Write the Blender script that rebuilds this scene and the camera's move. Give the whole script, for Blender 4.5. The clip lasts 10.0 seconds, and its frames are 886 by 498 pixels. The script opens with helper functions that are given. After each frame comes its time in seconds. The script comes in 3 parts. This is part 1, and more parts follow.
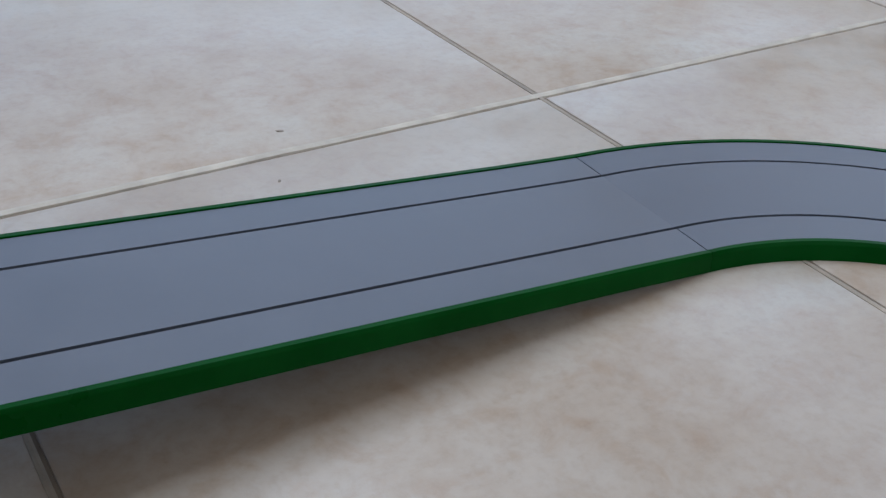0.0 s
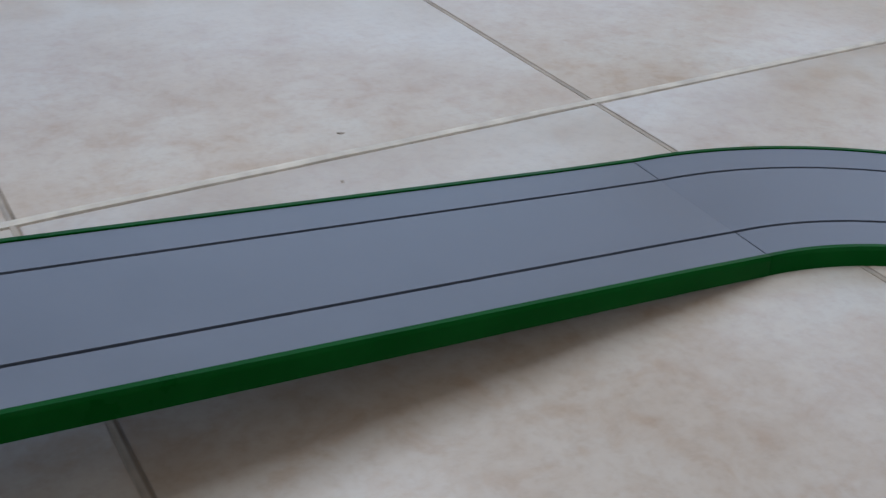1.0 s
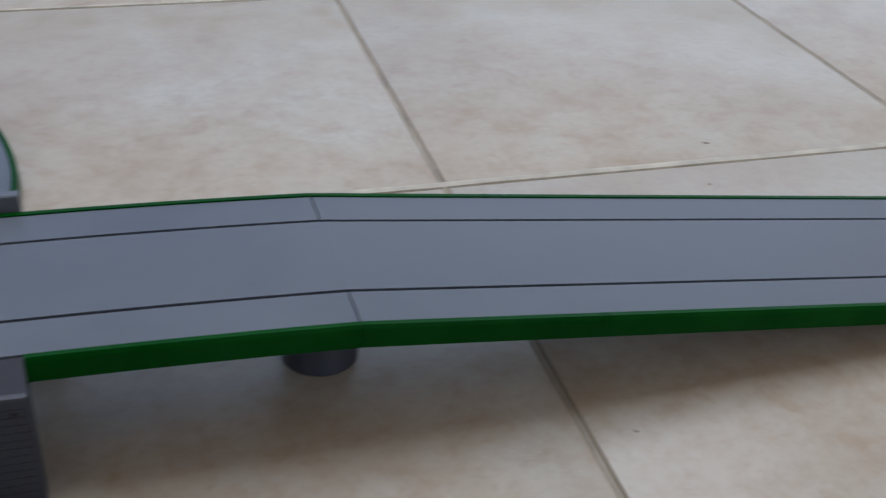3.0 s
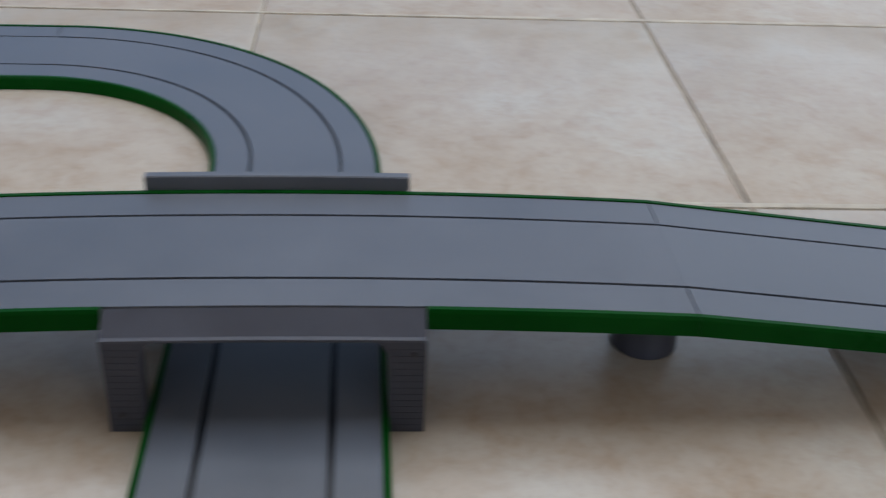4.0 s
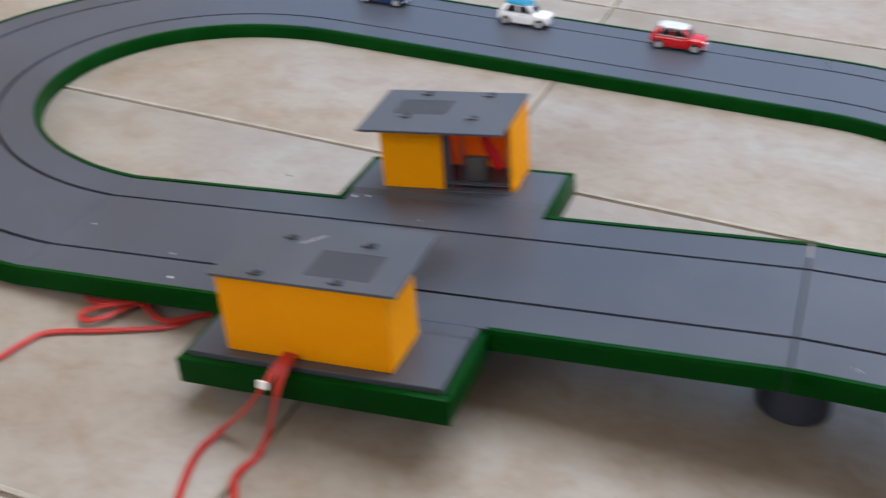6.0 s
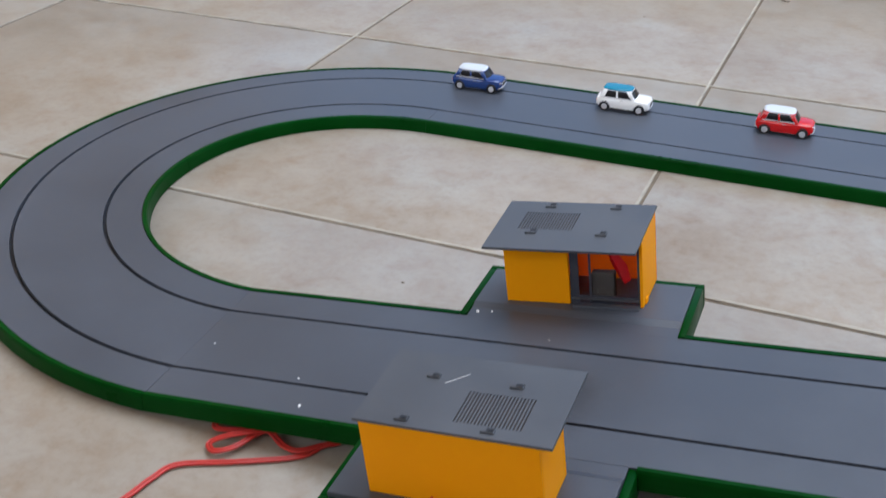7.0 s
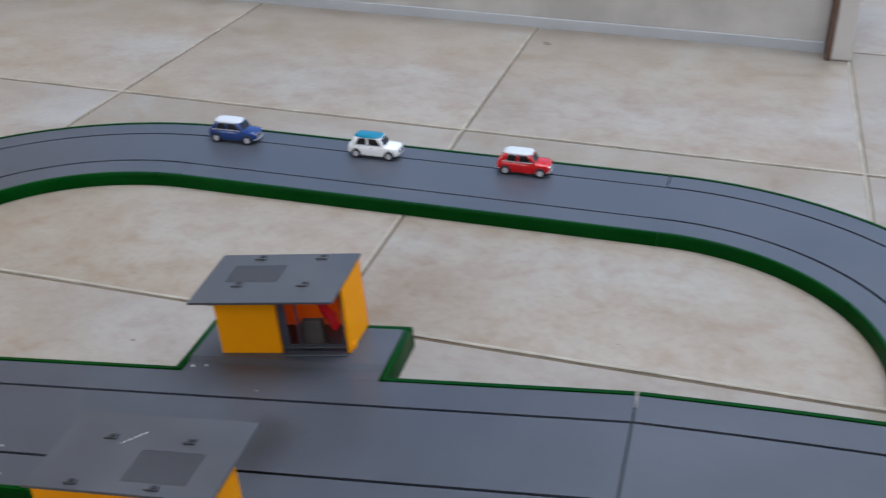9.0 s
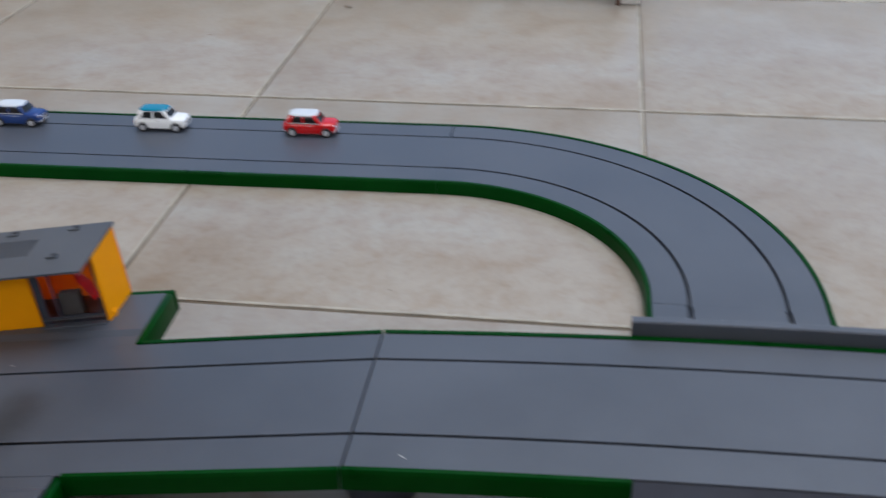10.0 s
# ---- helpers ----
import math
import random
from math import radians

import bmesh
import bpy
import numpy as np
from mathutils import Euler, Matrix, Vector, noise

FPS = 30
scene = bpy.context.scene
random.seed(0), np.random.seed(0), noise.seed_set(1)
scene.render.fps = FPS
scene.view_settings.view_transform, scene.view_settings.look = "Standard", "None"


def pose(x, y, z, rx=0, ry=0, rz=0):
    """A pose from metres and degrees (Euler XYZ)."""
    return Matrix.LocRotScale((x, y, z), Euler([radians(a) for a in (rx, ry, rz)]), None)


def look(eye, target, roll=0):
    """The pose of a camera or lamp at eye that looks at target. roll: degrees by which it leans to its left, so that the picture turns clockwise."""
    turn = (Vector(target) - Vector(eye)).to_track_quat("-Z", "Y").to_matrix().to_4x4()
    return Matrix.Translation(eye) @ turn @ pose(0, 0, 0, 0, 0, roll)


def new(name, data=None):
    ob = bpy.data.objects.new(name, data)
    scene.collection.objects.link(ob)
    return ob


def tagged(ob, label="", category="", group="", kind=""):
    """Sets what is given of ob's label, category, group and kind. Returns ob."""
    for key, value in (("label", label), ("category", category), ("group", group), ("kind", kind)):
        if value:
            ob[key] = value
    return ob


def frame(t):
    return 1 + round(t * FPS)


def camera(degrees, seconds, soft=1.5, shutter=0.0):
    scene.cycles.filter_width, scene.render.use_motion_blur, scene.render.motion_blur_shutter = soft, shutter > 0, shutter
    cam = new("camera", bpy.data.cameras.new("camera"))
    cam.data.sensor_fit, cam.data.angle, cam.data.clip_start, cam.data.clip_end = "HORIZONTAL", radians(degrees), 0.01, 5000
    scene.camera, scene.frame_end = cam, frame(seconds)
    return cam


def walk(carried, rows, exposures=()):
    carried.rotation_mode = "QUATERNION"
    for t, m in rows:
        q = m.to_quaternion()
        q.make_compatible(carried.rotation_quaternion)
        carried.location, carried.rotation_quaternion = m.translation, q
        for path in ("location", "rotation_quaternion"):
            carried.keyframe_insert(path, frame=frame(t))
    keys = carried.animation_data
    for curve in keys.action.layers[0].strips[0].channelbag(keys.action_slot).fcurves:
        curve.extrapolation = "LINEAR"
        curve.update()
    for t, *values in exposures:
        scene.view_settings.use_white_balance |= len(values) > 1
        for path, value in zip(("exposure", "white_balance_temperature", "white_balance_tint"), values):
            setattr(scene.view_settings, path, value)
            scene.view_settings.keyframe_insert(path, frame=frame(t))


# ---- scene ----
cam = camera(43.56, 10.0, soft=1.3, shutter=0.5)
PATH = [
    (0, (0.2869, -0.4696, 0.2569), (0.5697, -0.0422, -0.0552), 3.02),
    (0.5, (0.2858, -0.4715, 0.2599), (0.5667, -0.0430, -0.0523), 3.00),
    (1, (0.2675, -0.4699, 0.2583), (0.5392, -0.0332, -0.0507), 2.94),
    (1.5, (0.2510, -0.4711, 0.2609), (0.5047, -0.0229, -0.0469), 2.74),
    (2, (0.2212, -0.4916, 0.2720), (0.4398, -0.0254, -0.0359), 2.92),
    (2.5, (0.1987, -0.5103, 0.2823), (0.3827, -0.0302, -0.0269), 2.92),
    (3, (0.1678, -0.5298, 0.2961), (0.3185, -0.0402, -0.0163), 3.11),
    (3.2, (0.1586, -0.5396, 0.3006), (0.2847, -0.0433, -0.0120), 2.88),
    (4.5, (0.0464, -0.6016, 0.3343), (0.0274, -0.0892, 0.0227), 2.66),
    (5, (-0.0092, -0.5951, 0.3323), (-0.0943, -0.0864, 0.0258), 2.05),
    (5.5, (-0.0666, -0.5922, 0.3263), (-0.2103, -0.0981, 0.0178), 1.48),
    (6, (-0.1398, -0.5679, 0.3133), (-0.3187, -0.0894, -0.0015), 1.96),
    (6.2, (-0.1621, -0.5646, 0.3177), (-0.3621, -0.0949, 0.0025), 0.83),
    (7.3, (-0.1891, -0.5473, 0.3459), (-0.3946, -0.0641, 0.0556), -0.58),
    (7.5, (-0.1821, -0.5441, 0.3480), (-0.3819, -0.0568, 0.0605), -0.32),
    (8, (-0.1753, -0.5386, 0.3497), (-0.3662, -0.0460, 0.0652), 0.04),
    (8.5, (-0.1525, -0.5402, 0.3547), (-0.3271, -0.0407, 0.0717), 0.40),
    (9, (-0.1096, -0.5375, 0.3556), (-0.2499, -0.0258, 0.0755), 0.61),
    (9.5, (-0.0752, -0.5370, 0.3575), (-0.1909, -0.0201, 0.0756), 0.16),
    (10, (-0.0368, -0.5413, 0.3517), (-0.1156, -0.0237, 0.0586), -1.10),
]
walk(cam, [(t, look(eye, target, roll)) for t, eye, target, roll in PATH],
     exposures=[(0.0, -0.46, 5820, 8), (2.5, -0.55, 5980, 8), (4.5, -0.36, 6380, 8), (5.5, -0.13, 6350, 9), (6.0, -0.12, 6300, 10), (7.5, -0.30, 6000, 8), (9.0, -0.42, 5980, 8), (10.0, -0.56, 6100, 8)])

# ---------------------------------------------------------------- light
world = bpy.data.worlds.new("sky")
scene.world = world
world.use_nodes = True
sky = world.node_tree.nodes.new("ShaderNodeTexSky")
sky.sky_type, sky.sun_disc = "NISHITA", False
sky.sun_elevation, sky.sun_rotation = radians(50), radians(40)
world.node_tree.links.new(sky.outputs["Color"], world.node_tree.nodes["Background"].inputs["Color"])
world.node_tree.nodes["Background"].inputs["Strength"].default_value = 0.15


def window_light(name, eye, target, wide, high, watts, colour):
    data = bpy.data.lights.new(name, "AREA")
    data.shape, data.size, data.size_y, data.energy, data.color = "RECTANGLE", wide, high, watts, colour
    lamp = new(name, data)
    lamp.matrix_world = look(eye, target)
    return lamp


# daylight by a skylight above the track and wide windows, all assumed and unseen
window_light("skylight_daylight", (0.20, 0.75, 2.60), (0.20, 0.75, 0.0), 2.4, 2.0, 98, (0.89, 0.945, 1.04))
window_light("terrace_daylight", (1.85, 1.98, 1.10), (1.85, 0.0, 1.10), 1.9, 1.7, 8, (0.76, 0.91, 1.14))
# strongly blue lamp added to lay a cool sheen on far tiles
window_light("veranda_daylight", (-0.55, 1.98, 1.10), (-0.55, 0.0, 1.10), 2.6, 1.7, 4.6, (0.48, 0.77, 1.32))
window_light("patio_daylight", (2.95, 0.70, 1.58), (0.0, 0.70, 1.58), 2.3, 1.3, 19, (0.82, 0.93, 1.10))
window_light("garden_daylight", (-0.10, -2.53, 1.55), (-0.10, 0.0, 1.55), 4.2, 1.5, 85, (0.93, 0.96, 1.01))

# ---------------------------------------------------------------- helpers
U = 0.33          # one floor tile; plan sizes below are in tiles
FLAT = 0.0275     # height of the road surface where a section lies on the floor
HALF = 0.160      # half the width of a track section
SLOT = 0.0840     # slots to either side of the centre line


def link_mesh(name, bm, material, scale=U, smooth=False):
    bmesh.ops.recalc_face_normals(bm, faces=bm.faces)
    if scale != 1:
        bmesh.ops.scale(bm, vec=(scale, scale, scale), verts=bm.verts)
    mesh = bpy.data.meshes.new(name)
    bm.to_mesh(mesh)
    bm.free()
    for one in (material if isinstance(material, (list, tuple)) else [material]):
        mesh.materials.append(one)
    if smooth:
        mesh.shade_smooth()
        mesh.set_sharp_from_angle(angle=radians(38))
    return new(name, mesh)


def part(name, bm, material, parent=None, label="", scale=U, smooth=False):
    ob = link_mesh(name, bm, material, scale, smooth)
    if parent is not None:
        ob.parent = parent
    if label:
        tagged(ob, label)
    return ob


def thing(name, label, category, group="", kind="", place=None):
    ob = tagged(new(name), label, category, group, kind)
    ob.empty_display_size = 0.02
    if place is not None:
        ob.matrix_world = place
    return ob


def box(bm, x0, x1, y0, y1, z0, z1, bevel=0.0, m=None):
    made = bmesh.ops.create_cube(bm, size=1.0)["verts"]
    bmesh.ops.transform(bm, verts=made, matrix=Matrix.Translation(((x0 + x1) / 2, (y0 + y1) / 2, (z0 + z1) / 2)) @ Matrix.Diagonal((x1 - x0, y1 - y0, z1 - z0, 1)))
    if bevel:
        edges = list({e for v in made for e in v.link_edges})
        made = bmesh.ops.bevel(bm, geom=edges, offset=bevel, segments=2, affect="EDGES", profile=0.5)["verts"]
    if m is not None:
        bmesh.ops.transform(bm, verts=made, matrix=m)
    return bm


def one_box(*args, **kw):
    return box(bmesh.new(), *args, **kw)


def loft(bm, rings, closed=True, caps=True):
    rows = [[bm.verts.new(p) for p in ring] for ring in rings]
    n = len(rows[0])
    for a, b in zip(rows, rows[1:]):
        for i in range(n if closed else n - 1):
            j = (i + 1) % n
            bm.faces.new((a[i], a[j], b[j], b[i]))
    if caps and closed:
        bm.faces.new(rows[0][::-1])
        bm.faces.new(rows[-1])
    return rows


def turned(bm, profile, segments=24, m=None):
    """A body of revolution round z from (radius, height) pairs."""
    rings = [[(r * math.cos(a), r * math.sin(a), z) for a in (math.tau * k / segments for k in range(segments))] for r, z in profile]
    rows = loft(bm, rings)
    if m is not None:
        bmesh.ops.transform(bm, verts=[v for row in rows for v in row], matrix=m)
    return bm


def tube(bm, points, radius, sides=6):
    pts = [Vector(p) for p in points]
    rings = []
    for i, p in enumerate(pts):
        d = (pts[min(i + 1, len(pts) - 1)] - pts[max(i - 1, 0)]).normalized()
        a = d.cross(Vector((0, 0, 1)))
        a = a.normalized() if a.length > 1e-4 else Vector((1, 0, 0))
        b = a.cross(d)
        rings.append([p + radius * (math.cos(q) * a + math.sin(q) * b) for q in (math.tau * k / sides for k in range(sides))])
    loft(bm, rings)
    return bm


def spline(knots, steps=8):
    """Points on a smooth curve through the knots."""
    k = [Vector(p) for p in knots]
    k = [2 * k[0] - k[1]] + k + [2 * k[-1] - k[-2]]
    out = []
    for i in range(1, len(k) - 2):
        a, b, c, d = k[i - 1 : i + 3]
        for s in range(steps):
            t = s / steps
            out.append(0.5 * (2 * b + (c - a) * t + (2 * a - 5 * b + 4 * c - d) * t**2 + (3 * b - a - 3 * c + d) * t**3))
    out.append(k[-2])
    return out


# ---------------------------------------------------------------- materials
def material(name):
    mat = bpy.data.materials.new(name)
    mat.use_nodes = True
    tree = mat.node_tree
    return mat, tree.nodes, tree.links, tree.nodes["Principled BSDF"]


def put_node(nodes, kind, **values):
    node = nodes.new(kind)
    for key, value in values.items():
        node.inputs[key].default_value = value
    return node


def ramp(nodes, *stops):
    node = nodes.new("ShaderNodeValToRGB")
    while len(node.color_ramp.elements) < len(stops):
        node.color_ramp.elements.new(0.5)
    for el, (at, colour) in zip(node.color_ramp.elements, stops):
        el.position = at
        el.color = (*colour, 1) if len(colour) == 3 else colour
    return node


def plastic(name, colour, rough=0.4, dirt=0.12, grain=90, bump=0.05, rough_spread=0.12, gleam=0.5, glow=0.0):
    """Moulded plastic with faint dust, handling marks and a fine grain."""
    mat, nodes, links, shader = material(name)
    where = nodes.new("ShaderNodeTexCoord")
    dust = put_node(nodes, "ShaderNodeTexNoise", Scale=grain / 4, Detail=5.0, Roughness=0.6)
    fine = put_node(nodes, "ShaderNodeTexNoise", Scale=grain * 9, Detail=3.0)
    links.new(where.outputs["Object"], dust.inputs["Vector"])
    links.new(where.outputs["Object"], fine.inputs["Vector"])
    low = tuple(c * (1 - dirt) for c in colour)
    high = tuple(min(1, c * (1 + dirt * 0.5) + 0.012 * dirt) for c in colour)
    tone = ramp(nodes, (0.35, low), (0.68, high))
    links.new(dust.outputs["Fac"], tone.inputs["Fac"])
    links.new(tone.outputs["Color"], shader.inputs["Base Color"])
    gloss = put_node(nodes, "ShaderNodeMapRange", **{"From Min": 0.3, "From Max": 0.7, "To Min": rough - rough_spread, "To Max": rough + rough_spread})
    links.new(dust.outputs["Fac"], gloss.inputs["Value"])
    links.new(gloss.outputs["Result"], shader.inputs["Roughness"])
    shader.inputs["Specular IOR Level"].default_value = gleam
    if bump:
        relief = put_node(nodes, "ShaderNodeBump", Strength=bump, Distance=0.0005)
        links.new(fine.outputs["Fac"], relief.inputs["Height"])
        links.new(relief.outputs["Normal"], shader.inputs["Normal"])
    if glow:
        # thin moulding lets some daylight through
        thin = nodes.new("ShaderNodeBsdfTranslucent")
        both = nodes.new("ShaderNodeMixShader")
        both.inputs[0].default_value = glow
        links.new(tone.outputs["Color"], thin.inputs["Color"])
        links.new(shader.outputs["BSDF"], both.inputs[1])
        links.new(thin.outputs["BSDF"], both.inputs[2])
        links.new(both.outputs["Shader"], nodes["Material Output"].inputs["Surface"])
    return mat


def tile_material():
    mat, nodes, links, shader = material("glazed_beige_tile")
    where = nodes.new("ShaderNodeTexCoord")
    info = nodes.new("ShaderNodeObjectInfo")
    shift = nodes.new("ShaderNodeVectorMath")
    shift.operation = "SCALE"
    shift.inputs[3].default_value = 37.0
    moved = nodes.new("ShaderNodeVectorMath")
    joined = nodes.new("ShaderNodeCombineXYZ")
    for axis in "XYZ":
        links.new(info.outputs["Random"], joined.inputs[axis])
    links.new(joined.outputs["Vector"], shift.inputs[0])
    links.new(where.outputs["Object"], moved.inputs[0])
    links.new(shift.outputs["Vector"], moved.inputs[1])
    cloud = put_node(nodes, "ShaderNodeTexNoise", Scale=13.0, Detail=5.0, Roughness=0.58)
    mottle = put_node(nodes, "ShaderNodeTexNoise", Scale=46.0, Detail=6.0, Roughness=0.66, Distortion=0.4)
    speck = put_node(nodes, "ShaderNodeTexNoise", Scale=170.0, Detail=6.0, Roughness=0.72)
    stain = put_node(nodes, "ShaderNodeTexNoise", Scale=26.0, Detail=7.0, Roughness=0.75)
    for n in (cloud, mottle, speck, stain):
        links.new(moved.outputs["Vector"], n.inputs["Vector"])
    base = ramp(nodes, (0.30, (0.293, 0.238, 0.181)), (0.44, (0.319, 0.270, 0.216)), (0.57, (0.339, 0.297, 0.247)), (0.70, (0.353, 0.326, 0.284)))
    links.new(cloud.outputs["Fac"], base.inputs["Fac"])

    def blend(kind, amount, under, over):
        mix = nodes.new("ShaderNodeMix")
        mix.data_type, mix.blend_type = "RGBA", kind
        mix.inputs[0].default_value = amount
        links.new(under, mix.inputs[6])
        links.new(over, mix.inputs[7])
        return mix.outputs[2]

    pink = ramp(nodes, (0.30, (0.84, 0.73, 0.64)), (0.46, (0.96, 0.93, 0.905)), (0.56, (1.02, 1.02, 1.02)), (0.72, (1.07, 1.07, 1.08)))
    links.new(mottle.outputs["Fac"], pink.inputs["Fac"])
    fleck = ramp(nodes, (0.33, (0.82, 0.78, 0.74)), (0.5, (1, 1, 1)), (0.68, (1.07, 1.07, 1.07)))
    links.new(speck.outputs["Fac"], fleck.inputs["Fac"])
    colour = blend("MULTIPLY", 0.78, base.outputs["Color"], pink.outputs["Color"])
    colour = blend("MULTIPLY", 0.46, colour, fleck.outputs["Color"])
    ochre = ramp(nodes, (0.58, (0, 0, 0)), (0.80, (0.45, 0.45, 0.45)))
    links.new(stain.outputs["Fac"], ochre.inputs["Fac"])
    over = nodes.new("ShaderNodeMix")
    over.data_type = "RGBA"
    links.new(ochre.outputs["Color"], over.inputs[0])
    links.new(colour, over.inputs[6])
    over.inputs[7].default_value = (0.235, 0.168, 0.112, 1)
    links.new(over.outputs[2], shader.inputs["Base Color"])
    gloss = put_node(nodes, "ShaderNodeMapRange", **{"From Min": 0.3, "From Max": 0.7, "To Min": 0.30, "To Max": 0.42})
    links.new(mottle.outputs["Fac"], gloss.inputs["Value"])
    links.new(gloss.outputs["Result"], shader.inputs["Roughness"])
    slow = put_node(nodes, "ShaderNodeBump", Strength=0.16, Distance=0.0010)
    fast = put_node(nodes, "ShaderNodeBump", Strength=0.10, Distance=0.0003)
    links.new(cloud.outputs["Fac"], slow.inputs["Height"])
    links.new(speck.outputs["Fac"], fast.inputs["Height"])
    links.new(slow.outputs["Normal"], fast.inputs["Normal"])
    links.new(fast.outputs["Normal"], shader.inputs["Normal"])
    return mat


def grout_material():
    mat, nodes, links, shader = material("brown_grey_grout")
    noise_node = put_node(nodes, "ShaderNodeTexNoise", Scale=60.0, Detail=6.0)
    big = put_node(nodes, "ShaderNodeTexNoise", Scale=5.0, Detail=3.0)
    where = nodes.new("ShaderNodeTexCoord")
    tone = ramp(nodes, (0.35, (0.097, 0.071, 0.048)), (0.65, (0.202, 0.161, 0.116)))
    mean = nodes.new("ShaderNodeMath")
    mean.operation = "MULTIPLY_ADD"
    mean.inputs[1].default_value = 0.4
    links.new(where.outputs["Object"], noise_node.inputs["Vector"])
    links.new(where.outputs["Object"], big.inputs["Vector"])
    links.new(noise_node.outputs["Fac"], mean.inputs[0])
    scaled = nodes.new("ShaderNodeMath")
    scaled.operation = "MULTIPLY"
    scaled.inputs[1].default_value = 0.6
    links.new(big.outputs["Fac"], scaled.inputs[0])
    links.new(scaled.outputs[0], mean.inputs[2])
    links.new(mean.outputs[0], tone.inputs["Fac"])
    links.new(tone.outputs["Color"], shader.inputs["Base Color"])
    shader.inputs["Roughness"].default_value = 0.85
    relief = put_node(nodes, "ShaderNodeBump", Strength=0.5, Distance=0.001)
    links.new(noise_node.outputs["Fac"], relief.inputs["Height"])
    links.new(relief.outputs["Normal"], shader.inputs["Normal"])
    return mat


def metal(name, colour, rough):
    mat, nodes, links, shader = material(name)
    shader.inputs["Base Color"].default_value = (*colour, 1)
    shader.inputs["Metallic"].default_value, shader.inputs["Roughness"].default_value = 1.0, rough
    return mat


def clear(name, colour, rough=0.05):
    mat, nodes, links, shader = material(name)
    shader.inputs["Base Color"].default_value = (*colour, 1)
    shader.inputs["Roughness"].default_value, shader.inputs["Transmission Weight"].default_value = rough, 1.0
    shader.inputs["IOR"].default_value = 1.18
    return mat


TILE = tile_material()
GROUT = grout_material()
PALE_GROUT = plastic("cream_joint_filler", (0.40, 0.36, 0.295), rough=0.8, dirt=0.25, grain=160, bump=0.4)
BROWN_GROUT = plastic("brown_joint_filler", (0.275, 0.235, 0.185), rough=0.85, dirt=0.3, grain=120, bump=0.4)
CHIP = plastic("white_paint_crumb", (0.78, 0.78, 0.78), rough=0.6)
SMUT = plastic("dark_dirt_speck", (0.22, 0.18, 0.14), rough=0.8)
ROAD = plastic("grey_track_plastic", (0.06952, 0.07742, 0.09638), rough=0.42, dirt=0.15, grain=50, bump=0.0, rough_spread=0.06)


def paint_shade_patch(mat, centre, radii, depth):
    """A dark patch of uneven outline painted into a surface's colour, standing for soft shade."""
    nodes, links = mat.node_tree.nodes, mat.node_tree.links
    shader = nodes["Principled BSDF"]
    plain_tone = shader.inputs["Base Color"].links[0].from_socket
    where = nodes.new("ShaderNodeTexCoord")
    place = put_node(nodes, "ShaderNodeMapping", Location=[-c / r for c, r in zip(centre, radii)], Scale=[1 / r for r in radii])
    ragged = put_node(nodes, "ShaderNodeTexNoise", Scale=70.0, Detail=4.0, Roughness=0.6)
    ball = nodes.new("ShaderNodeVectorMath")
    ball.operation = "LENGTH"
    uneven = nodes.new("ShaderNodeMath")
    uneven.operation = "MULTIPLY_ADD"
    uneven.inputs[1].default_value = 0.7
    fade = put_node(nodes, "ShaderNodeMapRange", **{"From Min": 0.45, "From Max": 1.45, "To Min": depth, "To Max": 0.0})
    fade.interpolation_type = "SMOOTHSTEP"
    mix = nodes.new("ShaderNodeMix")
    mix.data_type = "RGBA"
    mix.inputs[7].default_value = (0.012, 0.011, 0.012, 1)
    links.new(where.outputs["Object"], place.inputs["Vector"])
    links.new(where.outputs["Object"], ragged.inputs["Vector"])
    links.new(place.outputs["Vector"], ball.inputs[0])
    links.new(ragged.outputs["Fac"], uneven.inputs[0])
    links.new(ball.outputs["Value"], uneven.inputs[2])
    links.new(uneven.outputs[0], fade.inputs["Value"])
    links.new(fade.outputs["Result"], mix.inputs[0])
    links.new(plain_tone, mix.inputs[6])
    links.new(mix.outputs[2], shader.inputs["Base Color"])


# soft shade beside the near hut, painted into the road's colour
paint_shade_patch(ROAD, (-0.2985, -0.165, 0.04), (0.021, 0.033, 0.05), 0.62)
GREEN = plastic("green_edge_plastic", (0.0001, 0.042, 0.0026), rough=0.36, dirt=0.18, bump=0.02, gleam=0.05)
STONE_GREY = plastic("grey_bridge_plastic", (0.050, 0.054, 0.072), gleam=0.25, rough=0.55, dirt=0.15)
PIER_STONE = plastic("grey_moulded_brick_plastic", (0.052, 0.056, 0.074), rough=0.6, dirt=0.2, gleam=0.25)
# paler grey that paints the gleam along the ledge's lip
LIP_HIGHLIGHT = plastic("pale_lip_highlight", (0.068, 0.072, 0.090), rough=0.6, dirt=0.2, gleam=0.25)
PIER_GREY = plastic("dark_grey_pier_plastic", (0.0395, 0.04424, 0.06478), rough=0.4)
BLACK = plastic("black_slot_plastic", (0.008, 0.009, 0.014), rough=0.5)
ORANGE = plastic("orange_hut_plastic", (1.0, 0.385, 0.001), rough=0.40, dirt=0.03, gleam=0.06, glow=0.10)
# redder copy of the hut orange, coloured as if daylight came through
ORANGE_BACKLIT = plastic("backlit_red_orange_plastic", (1.0, 0.30, 0.001), rough=0.40, dirt=0.03, gleam=0.1, glow=0.4)
VENT_BROWN = plastic("dark_brown_plastic", (0.058, 0.046, 0.040), rough=0.7, dirt=0.3, gleam=0.2)
ROOF_GREY = plastic("grey_roof_plastic", (0.07505, 0.08058, 0.09322), rough=0.42, dirt=0.12)
RED_WIRE = plastic("red_wire_insulation", (0.50, 0.030, 0.022), rough=0.4)
